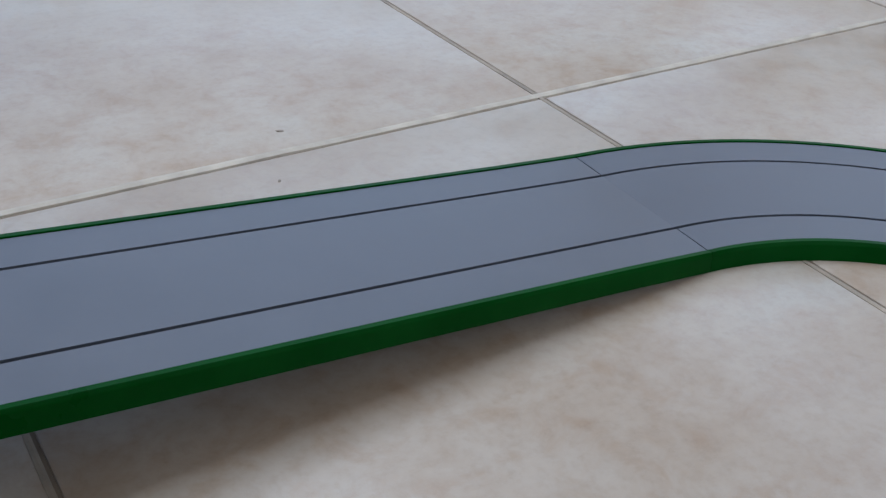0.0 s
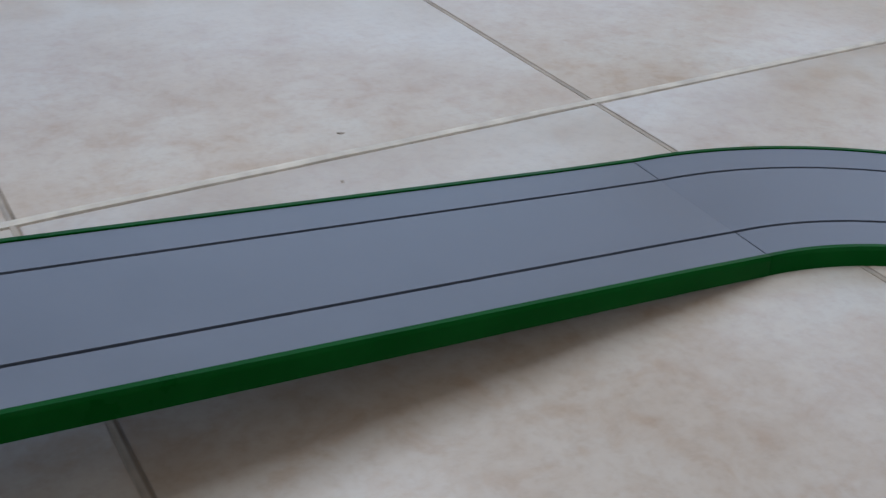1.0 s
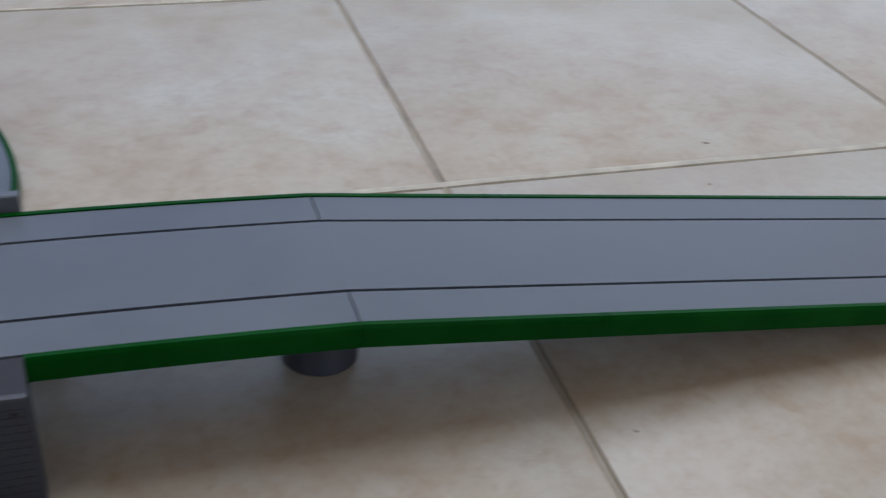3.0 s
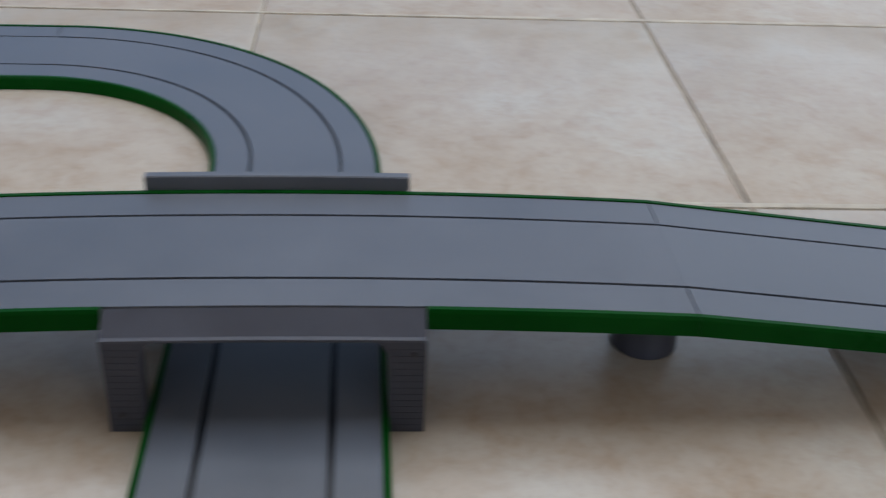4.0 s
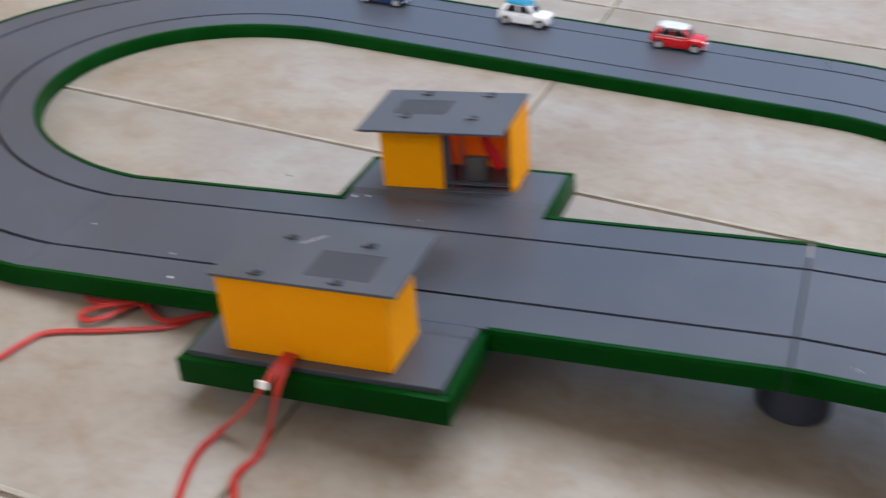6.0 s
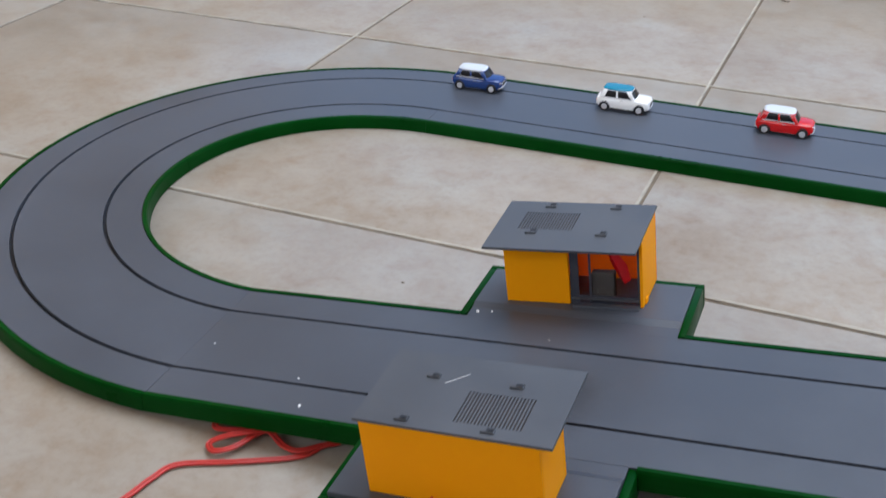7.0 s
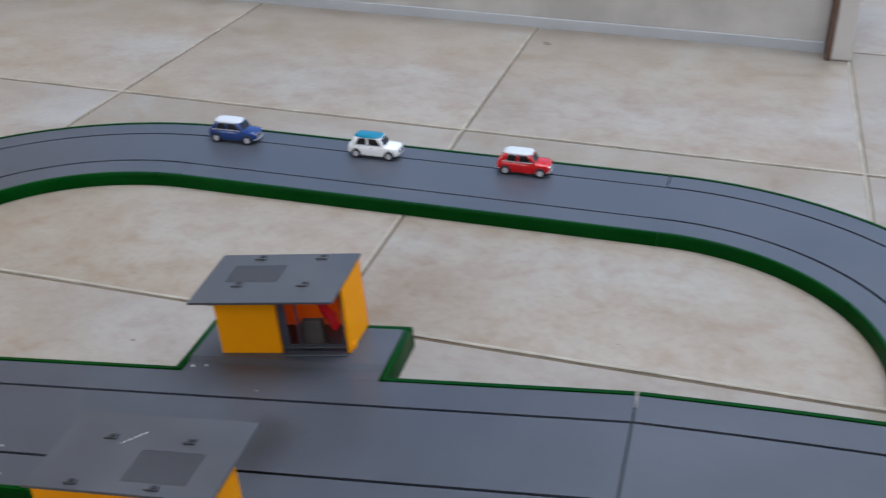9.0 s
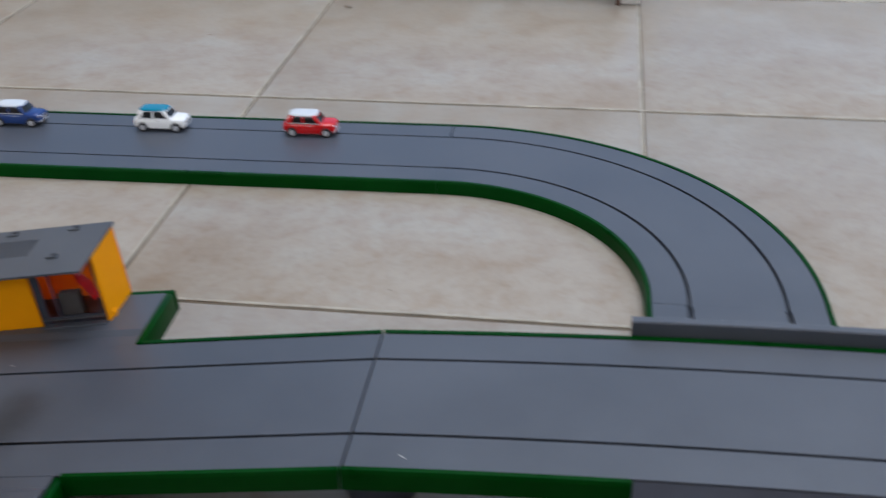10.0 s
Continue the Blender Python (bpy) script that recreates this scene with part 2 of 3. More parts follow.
RED = plastic("red_car_paint", (0.58, 0.004, 0.006), rough=0.16, dirt=0.05, rough_spread=0.05, bump=0.01)
WHITE = plastic("white_car_paint", (0.88, 0.88, 0.88), rough=0.18, dirt=0.03, rough_spread=0.05, bump=0.01)
BLUE = plastic("dark_blue_car_paint", (0.015, 0.046, 0.19), rough=0.16, dirt=0.05, rough_spread=0.05, bump=0.01)
# car white dimmed in its colour, because upward faces came out too bright
ROOF_WHITE_DIM = plastic("dimmed_white_roof_paint", (0.62, 0.65, 0.69), rough=0.3, dirt=0.05, rough_spread=0.05, bump=0.01)
TEAL = plastic("turquoise_roof_paint", (0.004, 0.19, 0.30), rough=0.2, dirt=0.05, rough_spread=0.05, bump=0.01)
RUBBER = plastic("black_tyre_rubber", (0.015, 0.015, 0.017), rough=0.7)
SILVER = plastic("bright_silver_paint", (0.50, 0.50, 0.53), rough=0.25, dirt=0.1)
CHROME = metal("chrome", (0.82, 0.82, 0.84), 0.16)
CAR_GLASS = plastic("tinted_car_glazing", (0.010, 0.011, 0.014), rough=0.12, dirt=0.1, rough_spread=0.04, bump=0.0, gleam=0.22)
WINDOW_GLASS = clear("clear_window", (0.9, 0.93, 0.95))
PLASTER = plastic("cream_wall_plaster", (0.50, 0.475, 0.45), rough=0.6, dirt=0.05, grain=20, bump=0.3)
WALL_PAINT = plastic("warm_cream_wall_paint", (0.60, 0.48, 0.345), rough=0.8, dirt=0.05, grain=20, bump=0.3)
PLINTH_STONE = plastic("streaked_beige_stone", (0.47, 0.45, 0.425), rough=0.45, dirt=0.16, grain=60, bump=0.05)
SKIRTING = plastic("pale_bluish_skirting", (0.43, 0.445, 0.465), rough=0.4, dirt=0.12, grain=20)
WOOD = plastic("brown_door_wood", (0.09, 0.045, 0.028), rough=0.5, dirt=0.25, grain=40)

# ---------------------------------------------------------------- track sections
def sweep(path, profile, ends=(None, None)):
    """A closed profile of (offset to the left, height), or a function that gives it for a fraction of the way, carried along points (x, y, z).
    ends: the way the road heads at a mitred joint."""
    bm = bmesh.new()
    rings = []
    last = len(path) - 1
    for i, p in enumerate(path):
        a, b = Vector(path[max(i - 1, 0)]), Vector(path[min(i + 1, last)])
        d = (b - a).to_2d().normalized()
        cut = ends[0] if i == 0 else ends[1] if i == last else None
        if cut is not None:
            cut = Vector(cut).normalized()
            d = cut / max(cut.dot(d), 0.5)
        shape = profile(i / last) if callable(profile) else profile
        rings.append([(p[0] - d.y * o, p[1] + d.x * o, p[2] + h) for o, h in shape])
    loft(bm, rings)
    return bm


SLOT_HALF = 0.0028
ROAD_EDGE = HALF - 0.0113


def road_profile(slot=SLOT_HALF, inside=0.0, outside=0.0):
    """inside, outside: how much wider the roadway is on its right and on its left."""
    top = [(-ROAD_EDGE - inside, 0)]
    for s in (-SLOT, SLOT):
        top += [(s - slot, 0), (s - slot, -0.0118), (s + slot, -0.0118), (s + slot, 0)]
    top += [(ROAD_EDGE + outside, 0)]
    return top + [(ROAD_EDGE + outside, -0.013), (-ROAD_EDGE - inside, -0.013)]


def edge_profile(side, low=FLAT, out=0.0):
    inner = ROAD_EDGE + 0.0012
    shape = [(inner, -0.013), (inner, 0.0012), (inner + 0.0006, 0.0018), (HALF - 0.0026, 0.0018), (HALF - 0.0004, -0.0026), (HALF, -0.0046),
             (HALF + 0.0012, -low), (HALF - 0.004, -low), (HALF - 0.0055, -0.013)]
    return [(side * (o + out), h) for o, h in shape]


def straight(a, b, n=8):
    return [tuple(Vector(a).lerp(Vector(b), k / n)) for k in range(n + 1)]


def arc(centre, radius, start, end, z0, z1, last=None, n=30, bulge=0.0):
    """A curve whose radius may ease from one value to another, or bulge, to fit the camera's view."""
    out = []
    for k in range(n + 1):
        f = k / n
        q = radians(start + (end - start) * f)
        r = radius + ((last or radius) - radius) * f + bulge * math.sin(math.pi * f)
        out.append((centre[0] + r * math.cos(q), centre[1] + r * math.sin(q), z0 + (z1 - z0) * f * (2 - f)))
    return out


def shortened(path, gaps=(0.0006, 0.0006)):
    """The path with a hair's gap at both ends, where sections meet."""
    path = [Vector(p) for p in path]
    path[0] = path[0] + (path[1] - path[0]).normalized() * gaps[0]
    path[-1] = path[-1] + (path[-2] - path[-1]).normalized() * gaps[1]
    return [tuple(p) for p in path]


def heading(path, end):
    a, b = (path[0], path[1]) if end == 0 else (path[-2], path[-1])
    return (Vector(b) - Vector(a)).to_2d().normalized()


def liner_profile(s, slot=SLOT_HALF):
    w = slot - 0.0002
    return [(s - w, -0.0117), (s + w, -0.0117), (s + w, -0.0075), (s - w, -0.0075)]


def cut_between(path, x0, x1):
    """The stretch of a straight path between two fractions of it."""
    a, b = Vector(path[0]), Vector(path[-1])
    return straight(tuple(a.lerp(b, x0)), tuple(a.lerp(b, x1)), 4)


FAR_A, FAR_B = (-1.545, 0.6215, FLAT), (-0.448, 0.6405, FLAT)
J_LEFT, J_HUT, J_RAMP, J_RIGHT = (-1.508, -0.4843, 0.0365), (-0.405, -0.4525, 0.160), (0.722, -0.452, 0.171), (1.866, -0.412, FLAT)
RISE = 0.0151     # the bridge section arches gently


def arched_path(a, b, n=24):
    return [(x, y, z + 4 * RISE * (k / n) * (1 - k / n)) for k, (x, y, z) in enumerate(straight(a, b, n))]


# one lap as it is seen, section by section: path and label
LEFT_C = (-1.545, 0.0715)
LAP = [
    (arc((1.812, -0.995), 0.5855, 0, 84.7, FLAT, FLAT), "grey two-slot curve at the foot of the ramp"),
    (straight(J_RIGHT, J_RAMP), "grey two-slot ramp between pier and curve, green edges"),
    (arched_path(J_RAMP, J_HUT), "grey toy road bridge with sloping ledges and brick-moulded piers"),
    (straight(J_HUT, J_LEFT), "grey two-slot straight with a raised lay-by on either side"),
    (arc(LEFT_C, 0.557, 273.8, 179, J_LEFT[2], FLAT + 0.002, last=0.545), "grey two-slot curve climbing gently off the tiles"),
    (arc(LEFT_C, 0.545, 179, 90, FLAT + 0.002, FLAT, last=0.550), "grey two-slot curve lying on the tiles, green edges"),
    (straight(FAR_A, FAR_B), "grey two-slot straight lying on the tiles, green edges"),
    (arc((-0.448, 0.0430), 0.5975, 90, 0, FLAT, FLAT, bulge=0.009), "grey two-slot curve lying on the tiles, green edges"),
    (straight((0.1495, 0.043, FLAT), (0.168, -1.05, FLAT)), "grey two-slot straight running beneath the toy bridge"),
]
GAPS = {1: 0.0009, 2: 0.0011, 3: 0.0016, 4: 0.0004, 5: 0.0003, 6: 0.0006, 7: 0.0013, 8: 0.0006}     # wider joints where raised sections meet



def extra(n, f):
    """How much wider section n is on its right and on its left, a fraction f along it."""
    right = {4: 0.0045 * min(1.0, 5 * f), 5: 0.0045 * min(1.0, 5 * (1 - f))}.get(n, 0.0)
    left = {3: 0.004, 4: 0.0045 * (1 - f)}.get(n, 0.0)
    return right, left


MIDDLE = (-SLOT + SLOT_HALF + 0.0004, SLOT - SLOT_HALF - 0.0004)
LEFT_LANE, RIGHT_LANE = (SLOT + SLOT_HALF + 0.0004, ROAD_EDGE - 0.0004), (-ROAD_EDGE + 0.0004, -SLOT - SLOT_HALF - 0.0004)
WEBS = {0: (MIDDLE,), 1: (MIDDLE,), 2: (), 3: (MIDDLE, RIGHT_LANE), 4: (MIDDLE, LEFT_LANE, RIGHT_LANE), 5: (MIDDLE, LEFT_LANE), 6: (MIDDLE, RIGHT_LANE), 7: (MIDDLE, LEFT_LANE)}


def mitres(n):
    """The headings at which section n is cut, shared with its neighbours."""
    path = LAP[n][0]
    a = heading(path, 0) + (heading(LAP[n - 1][0], 1) if n else Vector((0, 0)))
    b = heading(path, 1) + (heading(LAP[n + 1][0], 0) if n + 1 < len(LAP) else Vector((0, 0)))
    return a.normalized(), b.normalized()


def lay(n):
    """The roadway of section n with its slots, as a thing; returns it with its path and mitres."""
    path, label = LAP[n]
    name, category = ("bridge_section", "toy bridge") if n == 2 else ("track_section", "toy track")
    ob = thing(name, label, category, "slot track sections")
    path = shortened(path, (GAPS.get(n, 0.00025), GAPS.get(n + 1, 0.00025)))
    ends = mitres(n)
    slot = {4: 0.0037, 5: 0.0037, 7: 0.0037, 8: 0.0056}.get(n, SLOT_HALF)     # some sections have wider slots
    part("roadway", sweep(path, lambda f: road_profile(slot, *extra(n, f)), ends), ROAD, ob)
    for s in (-SLOT, SLOT):
        part("slot_liner", sweep(path, liner_profile(s, slot), ends), BLACK, ob, "dark guide slot")
    # dark plate added under the joint, so that its gap looks shaded
    if n + 1 < len(LAP):
        p, d = Vector(path[-1]), ends[1]
        rise = Vector(path[-1]) - Vector(path[-2])
        run = rise.to_2d().length
        tongue = []
        for s in (-0.016, 0.016):
            tongue.append((p.x + d.x * s, p.y + d.y * s, p.z + min(rise.z / run * s, 0.0)))
        part("joint_tongue", sweep(tongue, [(-0.140, -0.0165), (0.140, -0.0165), (0.140, -0.0136), (-0.140, -0.0136)]), BLACK, ob, "dark plate added under the joint gap")
        # web that closes the joint, but for the lanes where it gapes
        for lo, hi in WEBS[n]:
            web = [(p.x + d.x * s, p.y + d.y * s, p.z + min(rise.z / run * s, 0.0) - 0.00004) for s in (-0.004, 0.004)]
            part("joint_web", sweep(web, [(lo, 0.0), (hi, 0.0), (hi, -0.004), (lo, -0.004)]), ROAD, ob, "grey web closing the joint")
    wide = {2: (0.0003, 0.0020), 3: (0.0020, 0.0003)}.get(n, (0.0003, 0.0003))
    return ob, shortened(LAP[n][0], wide), ends


def edges_along(ob, path, ends, side, out=lambda f: 0.0):
    return part("edge_strip", sweep(path, lambda f: edge_profile(side, out=out(f)), ends), GREEN, ob, "green side strip", smooth=True)


for n in (0, 1, 4, 5, 6, 7, 8):
    ob, path, ends = lay(n)
    for side in (1, -1):
        edges_along(ob, path, ends, side, lambda f: extra(n, f)[0 if side < 0 else 1])


def section_axes(a, b):
    """Axes at a with x along the section, y to its left and z out of the road; its length; all in tiles."""
    a, b = Vector(a), Vector(b)
    ahead = (b - a).normalized()
    left = Vector((0, 0, 1)).cross(ahead).normalized()
    up = ahead.cross(left)
    m = Matrix((ahead, left, up)).transposed().to_4x4()
    return Matrix.Translation(a) @ m, (b - a).length


def shaped(bm, m):
    bmesh.ops.transform(bm, verts=bm.verts, matrix=m)
    return bm


# the section with the two lay-bys on which the huts stand
HUT_M, HUT_L = section_axes(J_LEFT, J_HUT)
PAD_A, PAD_B, PAD_OUT, KERB = 0.384, 0.737, 0.306, 0.186


def pit_section():
    ob, path, ends = lay(3)
    # seen along the lap the near side is on the left
    for side, own, start in ((1, -1, PAD_A), (-1, 1, PAD_A - 0.020)):
        a, b = 1 - PAD_B / HUT_L, 1 - start / HUT_L
        edges_along(ob, cut_between(path, 0.0, a), (ends[0], None), own)
        edges_along(ob, cut_between(path, b, 1.0), (None, ends[1]), own, lambda f: extra(3, f)[1] if own > 0 else 0.0)
        bm = bmesh.new()
        inner = ROAD_EDGE + 0.0008
        lo, hi = sorted((side * inner, side * (KERB - 0.0004)))
        box(bm, start + 0.012, PAD_B - 0.012, lo, hi, -0.013, -0.0004)
        part("apron", shaped(bm, HUT_M), ROAD, ob, "grey apron beside the road")
        # gentle step up from the apron
        wedge = bmesh.new()
        loft(wedge, [[(x, side * (KERB - 0.011), -0.0003), (x, side * (KERB + 0.001), 0.0046), (x, side * (KERB + 0.001), -0.010), (x, side * (KERB - 0.011), -0.010)]
                     for x in (start + 0.0122, PAD_B - 0.0122)])
        part("kerb", shaped(wedge, HUT_M), ROAD, ob, "sloping grey kerb of the lay-by")
        lo, hi = sorted((side * KERB, side * (PAD_OUT - 0.012)))
        part("lay_by", shaped(one_box(start + 0.012, PAD_B - 0.012, lo, hi, -0.013, 0.0045, bevel=0.0012), HUT_M), ROAD, ob, "raised grey lay-by slab")
        # rim round the three free sides
        for a, b in ((start, start + 0.0118), (PAD_B - 0.0118, PAD_B)):
            rim = (-0.034, 0.0035) if side > 0 else (-0.040, -0.0030)
            lo, hi = sorted((side * (HALF - 0.011), side * (PAD_OUT - 0.0122)))
            part("edge_strip", shaped(one_box(a, b, lo, hi, *rim, bevel=0.0018), HUT_M), GREEN, ob, "green side strip", smooth=True)
        lo, hi = sorted((side * (PAD_OUT - 0.012), side * PAD_OUT))
        part("edge_strip", shaped(one_box(start, PAD_B, lo, hi, *rim, bevel=0.0018), HUT_M), GREEN, ob, "green side strip", smooth=True)
    return ob


pit_section()

# the section that crosses the lower road, with ledges on either side and four brick piers
BRIDGE_M, BRIDGE_L = section_axes(J_HUT, J_RAMP)
SPAN_A, SPAN_B = 0.358, 0.772


def arched(x0, x1, n=16):
    """Points on the arch between two distances from its western end, eastwards."""
    out = []
    for k in range(n + 1):
        f = (x0 + (x1 - x0) * k / n) / BRIDGE_L
        p = Vector(J_HUT).lerp(Vector(J_RAMP), f)
        out.append((p.x, p.y, p.z + 4 * RISE * f * (1 - f)))
    return out


def bridge_section():
    ob, path, ends = lay(2)
    edges_along(ob, path, ends, -1)
    flip = (-ends[1], -ends[0])
    edges_along(ob, arched(0.0003, SPAN_A), (flip[0], None), -1)
    edges_along(ob, arched(SPAN_B, BRIDGE_L - 0.0003), (None, flip[1]), -1)
    for side, wide, drop in ((1, 0.020, 0.018), (-1, 0.022, 0.0245)):
        root = HALF + 0.0018 if side > 0 else ROAD_EDGE + 0.0008
        tip = HALF + wide
        top = -0.0005 if side > 0 else -0.0025
        shape = [(root, top), (tip - 0.003, top - drop), (tip + 0.002, top - drop - 0.001), (tip + 0.002, top - drop - 0.006),
                 (tip - 0.004, top - drop - 0.006), (root, top - 0.012)]
        if side > 0:
            # this side carries a low upright parapet
            shape = [(root, -0.014), (root, 0.0212), (root + 0.002, 0.0230), (tip - 0.004, 0.0230), (tip - 0.001, 0.0212), (tip, -0.024)]
            part("parapet", sweep(arched(SPAN_A + 0.0003, SPAN_B - 0.0160), [(side * o, h) for o, h in shape]), ROAD, ob, "low upright grey bridge parapet")
        else:
            part("ledge", sweep(arched(SPAN_A + 0.0003, SPAN_B - 0.0003), [(side * o, h) for o, h in shape]), STONE_GREY, ob, "sloping grey bridge ledge")
        if side < 0:
            part("ledge_lip", sweep(arched(SPAN_A + 0.0003, SPAN_B - 0.0003), [(side * (tip + o), top - drop + h) for o, h in ((-0.0015, -0.0002), (0.0032, -0.0012), (0.0032, -0.0050), (0.0021, -0.0055))]), LIP_HIGHLIGHT, ob, "ledge lip with its highlight painted pale")
        for end, x in ((1, SPAN_A + 0.024), (-1, SPAN_B - 0.024)):
            f = x / BRIDGE_L
            head = BRIDGE_M @ Vector((x, side * (tip - 0.013), top - drop - 0.004 + 4 * RISE * f * (1 - f)))
            pier = bridge_pier(head, end, side)
            pier.parent = ob
    return ob


def bridge_pier(head, end, side):
    """A tapered pier from the ledge to the floor, its outer face moulded with rows of bricks."""
    x, y, z = head
    bm = bmesh.new()
    w, d = 0.024, 0.014
    haunch = 0.020 * end
    rings = []
    for f, grow in ((0.0, 0.0), (0.5, 0.0), (0.86, 0.15), (0.95, 0.5), (1.0, 1.0)):
        g = haunch * grow
        lo, hi = x - w + min(g, 0), x + w + max(g, 0)
        rings.append([(lo, y - d, z * f), (hi, y - d, z * f), (hi, y + d, z * f), (lo, y + d, z * f)])
    loft(bm, rings)
    ob = part("pier", bm, PIER_STONE, None, "grey pier moulded with bricks")
    bm = bmesh.new()
    rows = 13
    for r in range(rows):
        z0 = z * (0.02 + 0.9 * r / rows)
        z1 = z0 + z * 0.9 / rows * 0.89
        cuts = [-w, -w * 0.5, 0, w * 0.5, w] if r % 2 else [-w, -w * 0.75, -w * 0.25, w * 0.25, w * 0.75, w]
        for a, b in zip(cuts, cuts[1:]):
            for face in (-1, 1):
                y0, y1 = sorted((y + face * d, y + face * (d + 0.0010)))
                box(bm, x + a + 0.0010, x + b - 0.0010, y0, y1, z0, z1)
    tagged(part("brick_relief", bm, PIER_STONE, ob, "rows of small moulded bricks"), kind="stuff")
    if side < 0:
        px, pz = (x - 0.006, 0.20 * z) if end > 0 else (x + 0.008, 0.86 * z)
        peg_m = Matrix.Translation((px, y - d - 0.0004, pz)) @ Matrix.Rotation(math.pi / 2, 4, "X")
        part("peg", turned(bmesh.new(), [(0.0042, -0.001), (0.0042, 0.0014), (0.0034, 0.0020)], 14, peg_m), BLACK, ob, "dark moulded peg")
    return ob


bridge_section()

# ---------------------------------------------------------------- round supports under the raised joints
def support(x, y, top):
    ob = thing("track_support", "dark grey round plastic pier standing on tiles", "track support", "round track supports")
    turn_m = Matrix.Translation((x, y, 0))
    part("drum", turned(bmesh.new(), [(0.0475, 0.0), (0.0500, 0.0015), (0.0505, 0.005), (0.0490, 0.02), (0.0465, top - 0.006), (0.0455, top)], 48, turn_m), PIER_GREY, ob, smooth=True)
    return ob


support(0.708, -0.427, J_RAMP[2] - 0.0145)
support(-0.386, -0.453, J_HUT[2] - 0.0150)

# ---------------------------------------------------------------- huts
def hut(m, heights, eaves, vent_at, clips, label, scratch=(), rear=None, tongue=1, wide=0.107):
    """A pit hut on a lay-by: x along the road, y away from it, z out of the lay-by."""
    ob = thing("pit_hut", label, "toy hut", "orange pit huts")
    x0, x1, y0, y1 = -0.107, wide, 0.0, 0.090
    h0, h1 = heights               # under the roof, in front and behind
    t = 0.005

    def wall(name, bm, mat=ORANGE, label=""):
        return part(name, shaped(bm, m), mat, ob, label)

    def panel(a, b, depth0, depth1, top0, top1):
        bm = bmesh.new()
        ring = lambda x: [(x, depth0, 0.0), (x, depth1, 0.0), (x, depth1, top1), (x, depth0, top0)]
        loft(bm, [ring(a), ring(b)])
        bmesh.ops.bevel(bm, geom=bm.edges[:], offset=0.0012, segments=2, affect="EDGES", profile=0.5)
        return bm

    wall("rear_wall", panel(x0, x1, y1 - t, y1, h1 - 0.0005, h1), rear or ORANGE)
    wall("end_wall", panel(x0, x0 + t, y0 + t, y1 - t, h0, h1))
    wall("end_wall", panel(x1 - t, x1, y0, y1 - t, h0, h1))
    split = -0.006
    wall("front_wall", panel(x0, split, y0, y0 + t, h0 - 0.012, h0 - 0.012))
    wall("lintel", one_box(x0 + t, x1 - t, y0 + 0.0055, y0 + 0.0085, h0 - 0.015, h0 - 0.0005, bevel=0.0006))
    # glazed shop front beside the front wall
    surround = bmesh.new()
    for a, b in ((split + 0.001, split + 0.014), (split + 0.030, split + 0.033), (x1 - t - 0.004, x1 - t)):
        box(surround, a, b, y0 + 0.0035, y0 + 0.0053, 0.0, h0 - 0.013)
    box(surround, split + 0.001, x1 - t, y0 + 0.004, y0 + 0.008, 0.010, 0.014)
    wall("window_frame", surround, STONE_GREY, "dark grey window frame")
    pane = wall("window_pane", one_box(split + 0.001, x1 - t, y0 + 0.0085, y0 + 0.0095, 0.012, h0 - 0.015), WINDOW_GLASS, "clear plastic pane")
    pane.visible_shadow = False
    wall("threshold", one_box(split + 0.006, x1 - t, y0 - 0.010, y0 + 0.003, 0.0, 0.003, bevel=0.001), ROAD)
    wall("foot_clip", one_box(x1 - 0.001, x1 + 0.0022, y0 + 0.012, y0 + 0.026, 0.0, 0.010, bevel=0.001))
    wall("inner_floor", one_box(x0 + t, x1 - t, y0 + t, y1 - t, 0.0002, 0.003), PIER_GREY)
    lug = bmesh.new()
    loft(lug, [[(cx - r, 0.040, cz), (cx, 0.034, cz - r * 0.6), (cx + r, 0.040, cz), (cx, 0.046, cz + r * 0.6)] for cx, cz, r in ((0.040, 0.104, 0.004), (0.048, 0.080, 0.006), (0.062, 0.052, 0.012), (0.071, 0.026, 0.008))])
    wall("terminal_lug", lug, RED, "red plastic terminal inside")
    wall("counter", one_box(0.024, 0.060, 0.014, 0.028, 0.003, 0.050, bevel=0.002), VENT_BROWN, "dark brownish counter behind the glass")
    wall("sill", one_box(split + 0.002, x1 - t - 0.001, y0 - 0.0012, y0 + 0.0034, 0.0100, 0.0118, bevel=0.0004), ROOF_GREY, "thin pale sill line")
    # roof sheet, tilted with the eaves
    rx0, rx1, ry0, ry1 = x0 - eaves[0], x1 + eaves[1], -eaves[2], y1 + eaves[3]
    rise = (h1 - h0) / (y1 - y0)
    slope = Matrix.Rotation(math.atan(rise), 4, "X")
    roof_m = m @ Matrix.Translation((0, 0, h0 + 0.0004)) @ slope
    vx0, vx1, vy0, vy1 = vent_at
    count = 20
    pitch = (vx1 - vx0) / count
    xs = [rx0] + [v for k in range(count) for v in (vx0 + pitch * k, vx0 + pitch * (k + 0.46))] + [rx1]
    ys = [ry0, vy0, vy1, ry1]
    bm = bmesh.new()
    grid = [[bm.verts.new((x, y, 0.004)) for y in ys] for x in xs]
    for i in range(len(xs) - 1):
        for j in range(3):
            if j == 1 and i % 2 == 1:
                continue
            bm.faces.new((grid[i][j], grid[i + 1][j], grid[i + 1][j + 1], grid[i][j + 1]))
    below = bmesh.ops.extrude_face_region(bm, geom=bm.faces[:])["geom"]
    bmesh.ops.translate(bm, vec=(0, 0, -0.004), verts=[v for v in below if isinstance(v, bmesh.types.BMVert)])
    roof = part("roof", shaped(bm, roof_m), ROOF_GREY, ob, "flat grey roof with a slotted vent")
